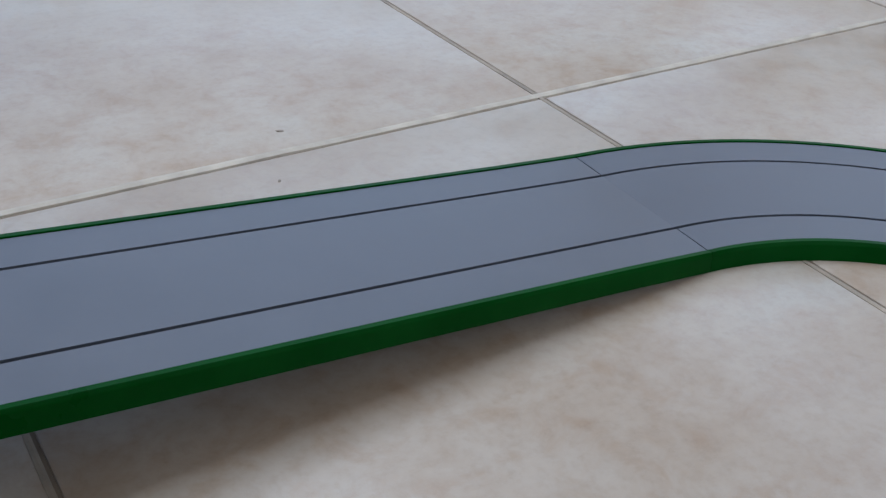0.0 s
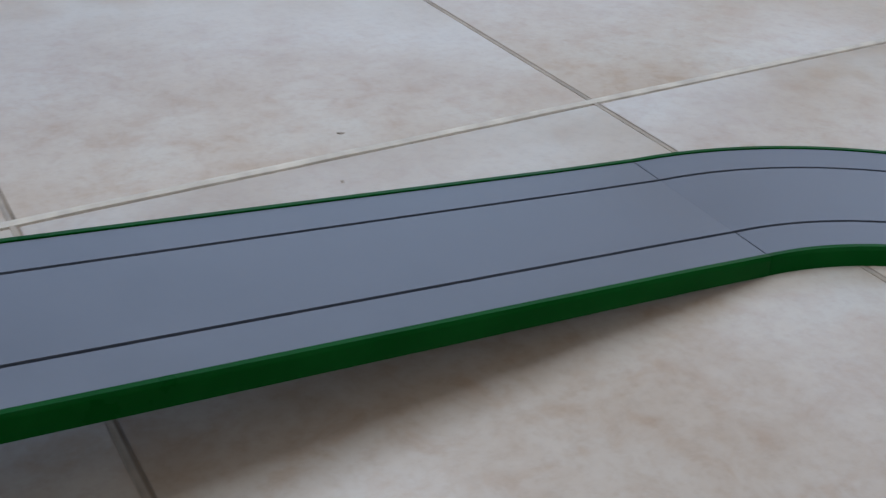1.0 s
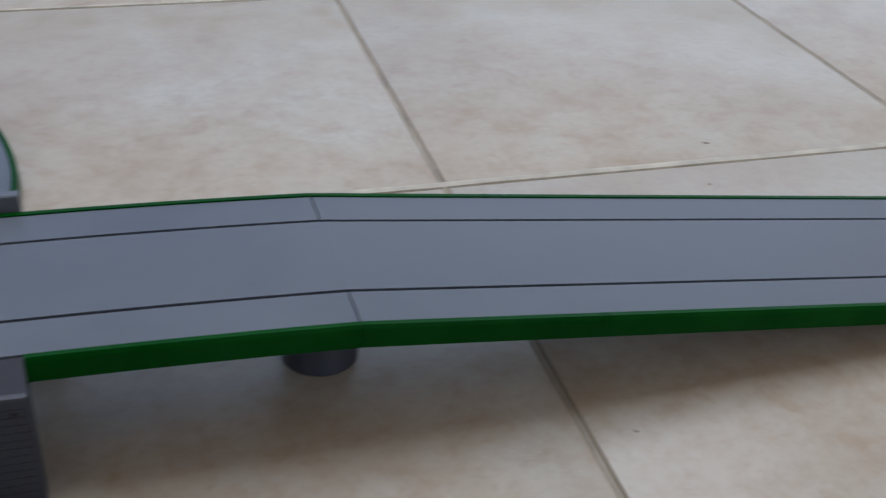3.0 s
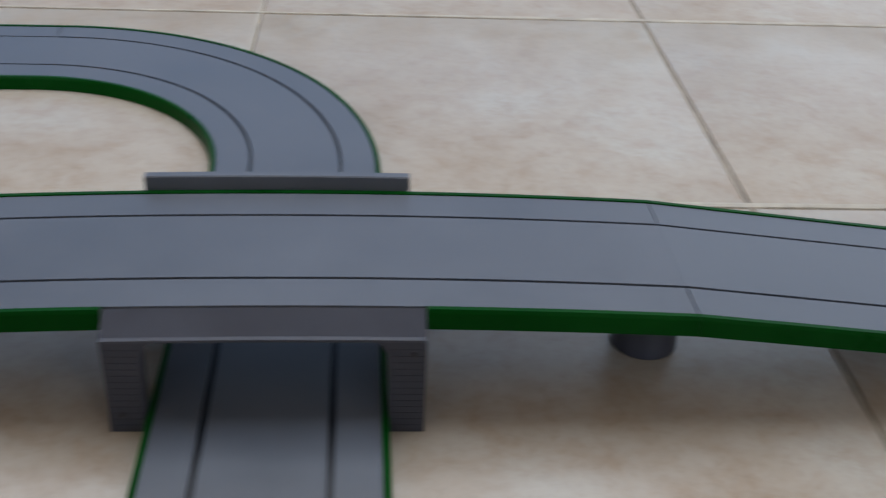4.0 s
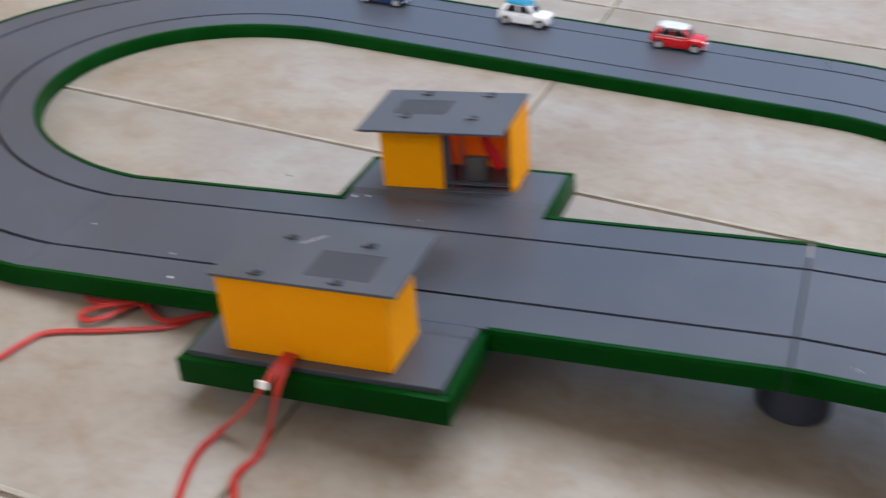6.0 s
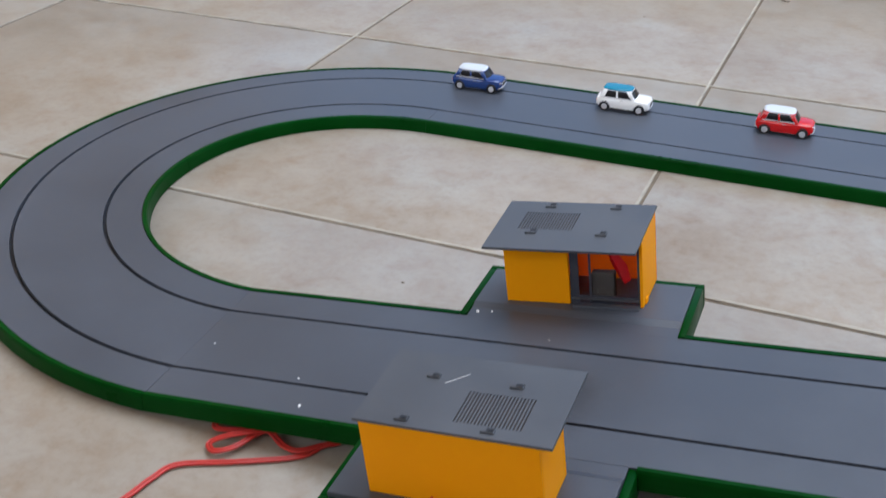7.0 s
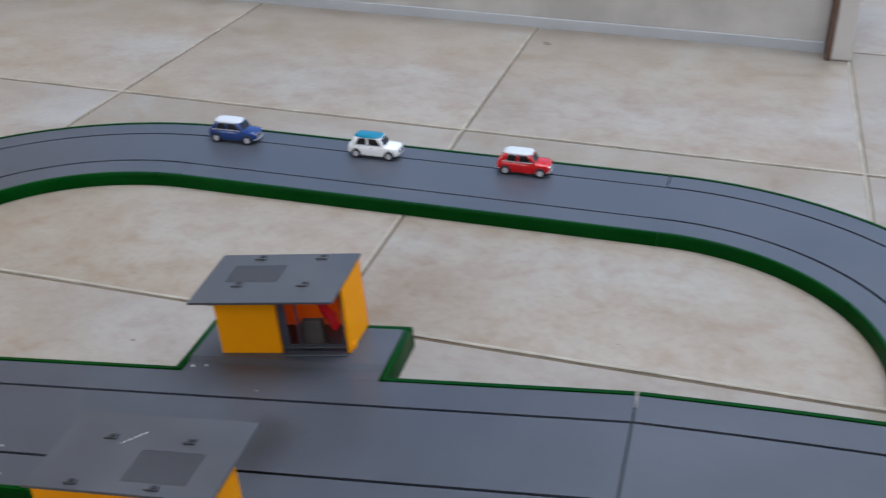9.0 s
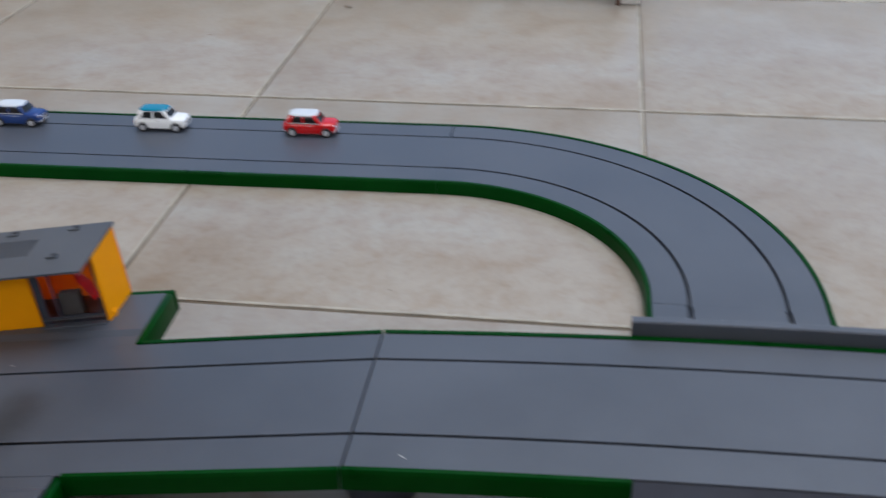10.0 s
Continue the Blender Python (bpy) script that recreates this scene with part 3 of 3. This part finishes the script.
    # plate added behind the slots, its brown painting the dim orange interior
    part("vent_mesh", shaped(one_box(vx0 + 0.0004, vx1 - 0.0004, vy0 + 0.0004, vy1 - 0.0004, 0.0006, 0.0024), roof_m), VENT_BROWN, roof, "brown plate added behind the slots")
    for cx, cy in clips:
        clip = bmesh.new()
        box(clip, cx - 0.0085, cx + 0.0085, cy - 0.0045, cy + 0.0050, 0.0036, 0.0072, bevel=0.0010)
        part("roof_clip", shaped(clip, roof_m), ROOF_GREY, roof)
        # black block that paints the shaded recess in each clip
        part("clip_tongue", shaped(one_box(cx + tongue * 0.0035 - 0.0042, cx + tongue * 0.0035 + 0.0042, cy - 0.0012, cy + 0.0040, 0.0070, 0.0082), roof_m), BLACK, roof, "dark patch for the clip's shaded recess")
    if scratch:
        part("scratch", shaped(tube(bmesh.new(), scratch, 0.00042, 5), roof_m), CHIP, roof, "white scratch across the roof")
    return ob


PAD_TOP = 0.0046
SKEW = Matrix(((1, 0.09, 0, 0), (0, 1, 0, 0), (0, 0, 1, 0), (0, 0, 0, 1)))     # sheared so that this hut fits the camera's view
hut(HUT_M @ Matrix.Translation((0.5545, 0.2060, PAD_TOP)) @ Matrix.Rotation(radians(4.6), 4, "Z") @ SKEW, (0.119, 0.125), (0.014, 0.002, 0.048, 0.004),
    (-0.084, 0.002, 0.010, 0.060), ((-0.060, 0.000), (0.047, 0.000), (-0.052, 0.080), (0.050, 0.080)), "bright orange toy hut with grey roof and glazed front",
    rear=ORANGE_BACKLIT)
hut(HUT_M @ Matrix.Translation((0.550, -0.1895, PAD_TOP)) @ Matrix.Rotation(math.pi, 4, "Z"), (0.118, 0.116), (0.020, 0.000, 0.046, 0.012),
    (-0.084, 0.002, 0.021, 0.081), ((-0.0535, 0.001), (0.0545, 0.001), (-0.047, 0.089), (0.061, 0.089)), "bright orange toy hut, red wires leaving its rear wall",
    scratch=((0.036, 0.013, 0.0041), (0.0245, 0.001, 0.0041), (0.0118, -0.012, 0.0041)), tongue=-1, wide=0.121)

# ---------------------------------------------------------------- red wires
def wire(name, knots, label, gap=0.0052, radius=0.0024):
    ob = thing(name, label, "wire", "red hook-up wires")
    pts = spline(knots, 10)
    for side in (-1, 1):
        strand = []
        for i, p in enumerate(pts):
            d = (pts[min(i + 1, len(pts) - 1)] - pts[max(i - 1, 0)])
            n = Vector((-d.y, d.x, 0))
            n = n.normalized() if n.length > 1e-5 else Vector((1, 0, 0))
            strand.append(p + n * side * gap / 2)
        part("strand", tube(bmesh.new(), strand, radius, 8), RED_WIRE, ob, smooth=True)
    return ob


W0 = 0.0045
wire("wire", [(-0.984, -0.757, 0.113), (-0.986, -0.785, 0.110), (-0.990, -0.806, 0.098), (-1.020, -0.812, 0.050), (-1.052, -0.815, 0.012), (-1.062, -0.850, W0), (-1.052, -0.900, W0), (-1.02, -1.00, W0), (-1.0, -1.15, W0)],
     "red twin wire hanging from hut onto tiles")
wire("wire", [(-0.977, -0.757, 0.113), (-0.975, -0.785, 0.109), (-0.975, -0.806, 0.090), (-0.985, -0.815, 0.030), (-0.992, -0.835, W0), (-0.996, -0.880, W0), (-0.96, -0.95, W0), (-0.93, -1.10, W0)],
     "red twin wire hanging from hut onto tiles")
wire("wire", [(-1.205, -0.590, W0), (-1.223, -0.612, W0), (-1.243, -0.645, W0), (-1.318, -0.6885, W0), (-1.390, -0.725, W0), (-1.406, -0.761, W0), (-1.4135, -0.799, W0), (-1.425, -0.850, W0), (-1.440, -0.935, W0), (-1.470, -1.050, W0), (-1.54, -1.2, W0)],
     "red twin wire trailing across the tiles")
wire("wire", [(-1.200, -0.600, 0.010), (-1.222, -0.618, 0.010), (-1.247, -0.640, 0.010), (-1.272, -0.6385, 0.011), (-1.303, -0.622, 0.013), (-1.318, -0.634, 0.013), (-1.333, -0.668, 0.011), (-1.356, -0.685, 0.009), (-1.372, -0.673, 0.009), (-1.353, -0.657, 0.016), (-1.318, -0.636, 0.020), (-1.311, -0.622, 0.016), (-1.343, -0.630, 0.010), (-1.382, -0.640, 0.009), (-1.392, -0.610, 0.009), (-1.36, -0.58, 0.009)],
     "coiled red twin wire lying beside the track")
bm = one_box(-0.007, 0.007, -0.005, 0.005, -0.002, 0.003, bevel=0.001, m=Matrix.Translation((-0.992, -0.8085, 0.098)) @ Matrix.Rotation(radians(70), 4, "X"))
tagged(part("wire_clip", bm, WHITE), "small white plastic clip on the red wire", "clip")


# ---------------------------------------------------------------- cars
def toy_car(paint, roof_paint, label, place):
    """A small two-door saloon, nose towards +x, in millimetres."""
    ob = thing("toy_car", label, "toy car", "slot cars", place=place)
    S = 0.001

    def add(name, bm, mat, label="", parent=None, smooth=True):
        return part(name, bm, mat, parent or ob, label, scale=S, smooth=smooth)

    # lower body
    stations = ((-20.4, 7.0, 4.6, 8.6), (-20.0, 8.0, 3.6, 9.8), (-18.6, 8.7, 2.9, 10.7), (-15, 9.1, 2.6, 11.2), (-8, 9.3, 2.4, 11.2), (0, 9.3, 2.4, 11.0),
                (7, 9.2, 2.4, 10.9), (11, 9.1, 2.4, 10.6), (15, 9.0, 2.6, 10.6), (17.6, 8.8, 2.8, 10.3), (19.3, 8.5, 3.2, 9.8), (20.1, 8.0, 3.8, 9.0), (20.4, 7.4, 4.4, 8.2))
    rings = []
    for x, w, zb, zt in stations:
        h = zt - zb
        half = [(w * 0.80, zb), (w * 0.94, zb + 0.08 * h), (w, zb + 0.35 * h), (w * 0.985, zb + 0.62 * h), (w * 0.93, zb + 0.86 * h), (w * 0.80, zb + 0.97 * h), (w * 0.45, zt + 0.25)]
        ring = [(x, y, z) for y, z in half] + [(x, 0, zt + 0.35)] + [(x, -y, z) for y, z in half[::-1]]
        rings.append(ring)
    bm = bmesh.new()
    loft(bm, rings)
    add("body", bm, paint)
    # black box added so that the gap beneath the body looks dark
    add("chassis", one_box(-18.6, 18.8, -7.4, 7.4, 1.3, 3.4, bevel=0.4), RUBBER, "black underside between the wheels", smooth=False)
    # cabin: pillars and glazing
    zl, zh = 10.6, 16.6

    def cabin(u, v, side, out=0.0):
        xb, xt = -17.4 + u * 26.6, -15.0 + u * 20.2
        bow = 0.35 * math.sin(math.pi * v)
        return (xb + (xt - xb) * v, side * (8.45 + (6.75 - 8.45) * v + bow + out), zl + (zh - zl) * v + out * 0.25)

    bm = bmesh.new()
    rings = []
    for v in (0.0, 0.25, 0.5, 0.75, 1.0):
        n = 7
        ring = [cabin(k / n, v, 1) for k in range(n + 1)]
        f = ring[-1]
        ring += [(f[0] + 0.9, f[1] * 0.6, f[2]), (f[0] + 1.2, 0, f[2]), (f[0] + 0.9, -f[1] * 0.6, f[2])]
        ring += [cabin(k / n, v, -1) for k in range(n, -1, -1)]
        r = ring[0]
        ring += [(r[0] - 0.9, -r[1] * 0.6, r[2]), (r[0] - 1.1, 0, r[2]), (r[0] - 0.9, r[1] * 0.6, r[2])]
        rings.append(ring)
    loft(bm, rings)
    add("cabin", bm, paint)
    for side in (1, -1):
        for a, b, c, d in ((0.13, 0.47, 0.16, 0.47), (0.53, 0.91, 0.53, 0.86)):
            bm = bmesh.new()
            rings = []
            for v in (0.10, 0.5, 0.90):
                f = (v - 0.10) / 0.80
                lo, hi = a + (c - a) * f, b + (d - b) * f
                rings.append([cabin(lo, v, side, 0.10), cabin((lo + hi) / 2, v, side, 0.12), cabin(hi, v, side, 0.10), cabin(hi, v, side, -0.2), cabin(lo, v, side, -0.2)])
            loft(bm, rings)
            pane = add("side_window", bm, CAR_GLASS, "dark side window")
            corners = [cabin(u, v, side, 0.12) for u, v in ((a, 0.10), (b, 0.10), (d, 0.90), (c, 0.90), (a, 0.10))]
            add("window_trim", tube(bmesh.new(), corners, 0.13, 5), SILVER, "thin silver window surround", pane)
        bm = bmesh.new()
        tube(bm, [cabin(u, 0.03, side, 0.12) for u in (0.04, 0.3, 0.6, 0.93)], 0.24, 6)
        add("waist_trim", bm, SILVER, "thin bright trim line")
        bm = bmesh.new()
        tube(bm, [(x, side * 9.25, 2.9) for x in (-9.0, -3.0, 3.0, 9.0)], 0.16, 6)
        add("sill_trim", bm, paint, "moulded sill in body colour")
        bm = one_box(-1.5, 0.6, side * 9.3 - 0.15, side * 9.3 + 0.15, 9.0, 9.4)
        add("door_handle", bm, CHROME, smooth=False)
    for name, u, push, n0, n1 in (("windscreen", 1.0, 1.0, 0.86, 0.86), ("rear_window", 0.0, -1.0, 0.70, 0.74)):
        bm = bmesh.new()
        rings = []
        for v in (0.12, 0.5, 0.88):
            x, y, z = cabin(u, v, 1)
            y *= n0
            near, mid = 0.35 * push, 1.35 * push
            rings.append([(x + near + 0.12 * push, y, z), (x + mid * 0.85, y * 0.6, z), (x + mid, 0, z), (x + mid * 0.85, -y * 0.6, z), (x + near + 0.12 * push, -y, z),
                          (x - 0.3 * push, -y * 0.9, z), (x - 0.3 * push, y * 0.9, z)])
        loft(bm, rings)
        add(name, bm, CAR_GLASS, "dark " + name.replace("_", " "))
    # roof, domed with a gutter
    bm = bmesh.new()
    rings = []
    for inset, z in ((-0.15, 16.3), (-0.20, 16.7), (0.20, 17.2), (1.2, 17.6), (3.0, 17.85), (5.2, 17.95)):
        x0, x1, w = -16.1 + inset, 6.4 - inset, 7.0 - inset
        ring = []
        for k in range(28):
            q = math.tau * k / 28
            cx, sy = math.cos(q), math.sin(q)
            p = 0.5
            ring.append(((x0 + x1) / 2 + (x1 - x0) / 2 * math.copysign(abs(cx) ** p, cx), w * math.copysign(abs(sy) ** p, sy), z))
        rings.append(ring)
    loft(bm, rings)
    add("roof", bm, roof_paint, "roof in its own colour")
    # wheels
    for x in (-13.4, 13.4):
        for side in (1, -1):
            m = Matrix.Translation((x, side * 8.7, 3.6)) @ Matrix.Rotation(math.pi / 2 * -side, 4, "X")
            bm = turned(bmesh.new(), [(4.05, 0.0), (4.05, 0.72), (3.8, 0.8), (3.7, 0.3)], 24, Matrix.Translation((x, side * 8.6, 3.9)) @ Matrix.Rotation(math.pi / 2 * -side, 4, "X"))
            add("wheel_arch", bm, RUBBER, "dark wheel arch")
            bm = turned(bmesh.new(), [(3.0, -1.4), (3.5, -1.2), (3.6, -0.4), (3.6, 0.5), (3.4, 0.95), (2.7, 1.05)], 28, m)
            wheel = add("wheel", bm, RUBBER, "black tyre with bright hub")
            bm = turned(bmesh.new(), [(2.25, 0.6), (2.25, 1.15), (1.95, 1.28), (1.6, 1.08), (0.9, 1.10), (0.7, 1.32), (0.15, 1.38)], 24, m)
            add("rim", bm, SILVER, "bright metal rim", wheel)
    # bumpers, lights, grille
    for x, sign in ((20.6, 1), (-20.6, -1)):
        bm = bmesh.new()
        tube(bm, [(x - sign * 1.6, -8.6, 4.4), (x - sign * 0.3, -7.2, 4.4), (x + sign * 0.25, -3.5, 4.4), (x + sign * 0.35, 0, 4.4), (x + sign * 0.25, 3.5, 4.4), (x - sign * 0.3, 7.2, 4.4), (x - sign * 1.6, 8.6, 4.4)], 0.45, 8)
        add("bumper", bm, SILVER, "chrome bumper")
    bm = bmesh.new()
    rings = [[(19.9 + o, w * math.copysign(abs(math.cos(q)) ** 0.6, math.cos(q)), 6.6 + h * math.copysign(abs(math.sin(q)) ** 0.6, math.sin(q))) for q in (math.tau * k / 20 for k in range(20))] for o, w, h in ((-0.6, 4.2, 1.5), (0.7, 4.2, 1.5), (0.9, 3.8, 1.2))]
    loft(bm, rings)
    grille = add("grille", bm, CHROME, "chrome grille")
    bm = bmesh.new()
    for k in range(5):
        box(bm, 20.6, 20.9, -3.4, 3.4, 5.65 + k * 0.44, 5.85 + k * 0.44)
    add("grille_bars", bm, RUBBER, "dark grille gaps", grille, smooth=False)
    for side in (1, -1):
        m = Matrix.Translation((19.3, side * 6.2, 7.7)) @ Matrix.Rotation(math.pi / 2, 4, "Y")
        lamp = add("headlight", turned(bmesh.new(), [(1.45, -0.8), (1.5, 0.7), (1.25, 0.95)], 20, m), CHROME, "round headlight in a chrome ring")
        add("lens", turned(bmesh.new(), [(1.2, 0.9), (1.0, 1.15), (0.3, 1.3)], 20, m), WINDOW_GLASS, "clear lens", lamp)
        m = Matrix.Translation((-20.0, side * 6.9, 7.4)) @ Matrix.Rotation(-math.pi / 2, 4, "Y")
        add("tail_light", turned(bmesh.new(), [(0.8, -0.6), (0.8, 0.35), (0.4, 0.6)], 14, m), RED_WIRE, "red tail light")
    add("number_plate_bar", one_box(-20.9, -20.55, -2.4, 2.4, 6.0, 7.2), WHITE, "plain white bar", smooth=False)
    add("guide_pin", one_box(9.0, 12.0, -0.5, 0.5, -1.0, 2.6), RUBBER, "dark guide pin", smooth=False)
    return ob


def car_on_road(x, y, z, heading):
    return Matrix.Translation((x * U, y * U, z * U)) @ Matrix.Rotation(radians(heading), 4, "Z")


def lane(x):
    """The outer slot of the far straight."""
    f = (x - FAR_A[0]) / (FAR_B[0] - FAR_A[0])
    return FAR_A[1] + f * (FAR_B[1] - FAR_A[1]) + SLOT


for x, paint, top, label in ((-0.780, RED, ROOF_WHITE_DIM, "glossy red toy saloon with white roof on track"),
                             (-1.145, WHITE, TEAL, "white toy saloon with turquoise roof on track"),
                             (-1.507, BLUE, ROOF_WHITE_DIM, "dark blue toy saloon with white roof on track")):
    toy_car(paint, top, label, car_on_road(x, lane(x), FLAT, 1.4))

# ---------------------------------------------------------------- room
def structure(name, bm, mat, label, category, scale=U):
    return tagged(link_mesh(name, bm, mat, scale), label, category, kind="structure")


PLINTH_Y, GLASS_Y, SOUTH_Y = 1.975, 6.10, -7.70
# the top is out of view; kept low so that window light passes
structure("plinth", one_box(-5.0, -0.074, PLINTH_Y, PLINTH_Y + 0.5, 0.0, 0.26, bevel=0.006), PLINTH_STONE, "low plinth faced in streaked greyish beige stone", "plinth")
structure("baseboard", one_box(-5.0, -0.0745, PLINTH_Y - 0.008, PLINTH_Y - 0.0005, -0.010, 0.034, bevel=0.003), SKIRTING, "pale bluish skirting along the foot of the plinth", "skirting")
structure("post", one_box(-0.060, 0.002, 1.895, PLINTH_Y + 0.5, 0.0, 0.30, bevel=0.006), PLASTER, "cream post closing the end of the plinth", "post")
structure("trim", one_box(-0.0735, -0.0605, 1.888, PLINTH_Y + 0.3, 0.0, 0.30), WOOD, "dark brown wooden edge strip on the post", "trim")


def pierced(along, x0, x1, y0, y1, gap0, gap1, low, high):
    """A wall with one window opening; along says which axis it runs."""
    bm = bmesh.new()
    for a, b, c, d in ((x0, gap0, 0.0, 7.6), (gap1, x1, 0.0, 7.6), (gap0, gap1, 0.0, low), (gap0, gap1, high, 7.6)):
        box(bm, *((a, b, y0, y1, c, d) if along == "x" else (y0, y1, a, b, c, d)))
    return bm


# walls, windows and ceiling are unseen and assumed; warm paint tints bounced light
structure("wall_north", pierced("x", -9.0, 9.0, GLASS_Y, GLASS_Y + 0.45, -5.70, 8.50, 0.70, 5.95), WALL_PAINT, "cream wall with the terrace window", "wall")
structure("wall_west", one_box(-9.45, -9.0, SOUTH_Y, GLASS_Y + 0.45, 0.0, 7.6), WALL_PAINT, "warm cream plastered wall", "wall")
structure("wall_east", pierced("y", SOUTH_Y, GLASS_Y + 0.45, 9.0, 9.45, -1.4, 5.65, 2.75, 6.85), WALL_PAINT, "cream wall with the patio window", "wall")
structure("wall_south", pierced("x", -9.45, 9.45, SOUTH_Y - 0.45, SOUTH_Y, -6.75, 6.15, 2.40, 7.0), WALL_PAINT, "cream wall with the garden window", "wall")
# unseen blocks added behind the camera to shade the near floor
structure("half_wall", one_box(-9.0, -0.76, -2.90, -2.50, 0.0, 1.00, bevel=0.01), WALL_PAINT, "low cream block added out of view to hold back light", "wall")
structure("low_wall", one_box(1.01, 9.0, -2.90, -2.50, 0.0, 0.45, bevel=0.01), WALL_PAINT, "lower cream block added out of view to hold back light", "wall")
structure("pillar", one_box(-0.75, 1.00, -2.90, -2.50, 0.0, 2.10, bevel=0.01), WOOD, "dark brown block added out of view to cut bounced light", "pillar")
SKY_X, SKY_Y = (-3.10, 4.30), (-0.80, 5.35)
bm = bmesh.new()
for x0, x1, y0, y1 in ((-9.45, 9.45, SOUTH_Y - 0.45, SKY_Y[0]), (-9.45, SKY_X[0], *SKY_Y), (SKY_X[1], 9.45, *SKY_Y), (-9.45, 9.45, SKY_Y[1], GLASS_Y + 0.45)):
    box(bm, x0, x1, y0, y1, 7.6, 8.1)
structure("ceiling", bm, WALL_PAINT, "plain warm cream ceiling with a wide skylight opening", "ceiling")
structure("ground", one_box(-300, 300, -300, 300, -0.30, -0.10), GROUT, "pale paved ground outside the room", "ground")

floor = structure("floor", one_box(-9.45, 9.45, SOUTH_Y - 0.45, 6.4, -0.090, -0.0026), GROUT, "beige floor tiles in a square grid, brown grout", "floor")
tile_bm = one_box(-0.4949, 0.4949, -0.4935, 0.4935, -0.030, 0.0, bevel=0.0036)
first = part("tile", tile_bm, TILE, floor, smooth=True)
rng = random.Random(4)
spots = [(i, j) for j in range(-8, 6) for i in range(-9, 9)]
for n, (i, j) in enumerate(spots):
    one = first if n == 0 else first.copy()
    if n:
        scene.collection.objects.link(one)
    quarter = 2 * rng.randrange(2)
    one.matrix_basis = Matrix.Translation(((i + 0.5) * U, (j + 0.5) * U, rng.uniform(-0.0003, 0.0))) @ Matrix.Rotation(math.pi / 2 * quarter, 4, "Z")

# cream filler standing a little proud along the row joints
# and spread wider on the eastern tiles
for j in range(-7, 7):
    rings = []
    for k in range(181):
        x = -9.0 + 0.1 * k
        east = min(max((x - 0.2) / 0.6, 0.0), 1.0)
        y, lift = j + 0.0032 + 0.0018 * east + rng.uniform(-0.0006, 0.0008), rng.uniform(-0.0003, 0.0004)
        w = 0.0040 + 0.0049 * east + rng.uniform(-0.0005, 0.0008)
        rings.append([(x, y + o * w, lift + h) for o, h in ((-1.0, -0.0045), (1.05, -0.0045), (0.95, 0.0004), (0.2, 0.0013), (-0.8, 0.0004))])
    bm = bmesh.new()
    loft(bm, rings)
    part("joint_filler", bm, PALE_GROUT, floor, "cream filler along a tile joint")

# along the column joints the filler lies on one side of a dark groove; on the eastern tiles it is brown and wider
for i in range(-9, 9):
    west = i < 1
    rings = []
    for k in range(139):
        y = -7.75 + 0.1 * k
        x, lift = i - (0.0046 if i < 0 else 0.0030) + rng.uniform(-0.0006, 0.0006), rng.uniform(-0.0003, 0.0003) - (0.0 if west else 0.0006)
        w = (0.0035 if i < 0 else 0.0042) + rng.uniform(-0.0006, 0.0006)
        rings.append([(x + o * w, y, lift + h) for o, h in ((-1.0, -0.0045), (1.0, -0.0045), (0.9, 0.0001), (0.1, 0.0009), (-0.9, 0.0004))])
    bm = bmesh.new()
    loft(bm, rings)
    part("joint_filler", bm, PALE_GROUT if west else BROWN_GROUT, floor, "cream filler along a tile joint" if west else "brown filler along a tile joint")

# ---------------------------------------------------------------- crumbs and marks
def crumb(x, y, z, size, mat, name, label, category):
    bm = bmesh.new()
    bmesh.ops.create_icosphere(bm, subdivisions=1, radius=1.0)
    for v in bm.verts:
        v.co *= rng.uniform(0.7, 1.2)
    turn_m = Matrix.Rotation(rng.uniform(0, 3.1), 4, "Z")
    bmesh.ops.transform(bm, verts=bm.verts, matrix=Matrix.Translation((x, y, z)) @ turn_m @ Matrix.Diagonal((size, size * 0.55, size * 0.22, 1)))
    tagged(part(name, bm, mat), label, category, "crumbs on the road" if mat is CHIP else "marks on the tiles")


def pit_height(x):
    f = (x - J_LEFT[0]) / (J_HUT[0] - J_LEFT[0])
    return J_LEFT[2] + f * (J_HUT[2] - J_LEFT[2]) + 0.0008


for x, y, size in ((-1.106, -0.309, 0.0050), (-1.084, -0.305, 0.0034), (-1.293, -0.549, 0.0032), (-1.257, -0.610, 0.0044), (-1.475, -0.497, 0.0028), (-0.971, -0.364, 0.0018)):
    crumb(x, y, pit_height(x), size, CHIP, "paint_crumb", "small white paint crumb lying on the road", "crumb")
for x, y, size in ((-1.310, -0.156, 0.006), (-0.472, 0.076, 0.004), (-0.930, 1.798, 0.020), (1.534, 0.075, 0.0070), (1.462, -0.080, 0.0048), (1.061, -0.6635, 0.004), (-1.291, 1.4816, 0.004)):
    crumb(x, y, 0.0004, size, SMUT, "dirt_speck", "small dark dirt speck on the tiles", "dirt")
crumb(1.846, -0.440, FLAT + 0.0005, 0.0028, GREEN, "plastic_crumb", "tiny green plastic crumb on the road", "crumb")
bm = tube(bmesh.new(), [(-0.3336, -0.576, 0.1646), (-0.329, -0.581, 0.1649), (-0.3244, -0.5836, 0.1652)], 0.0004, 5)
tagged(part("paint_scuff", bm, CHIP), "thin white scuff on the bridge road", "scuff", "crumbs on the road")
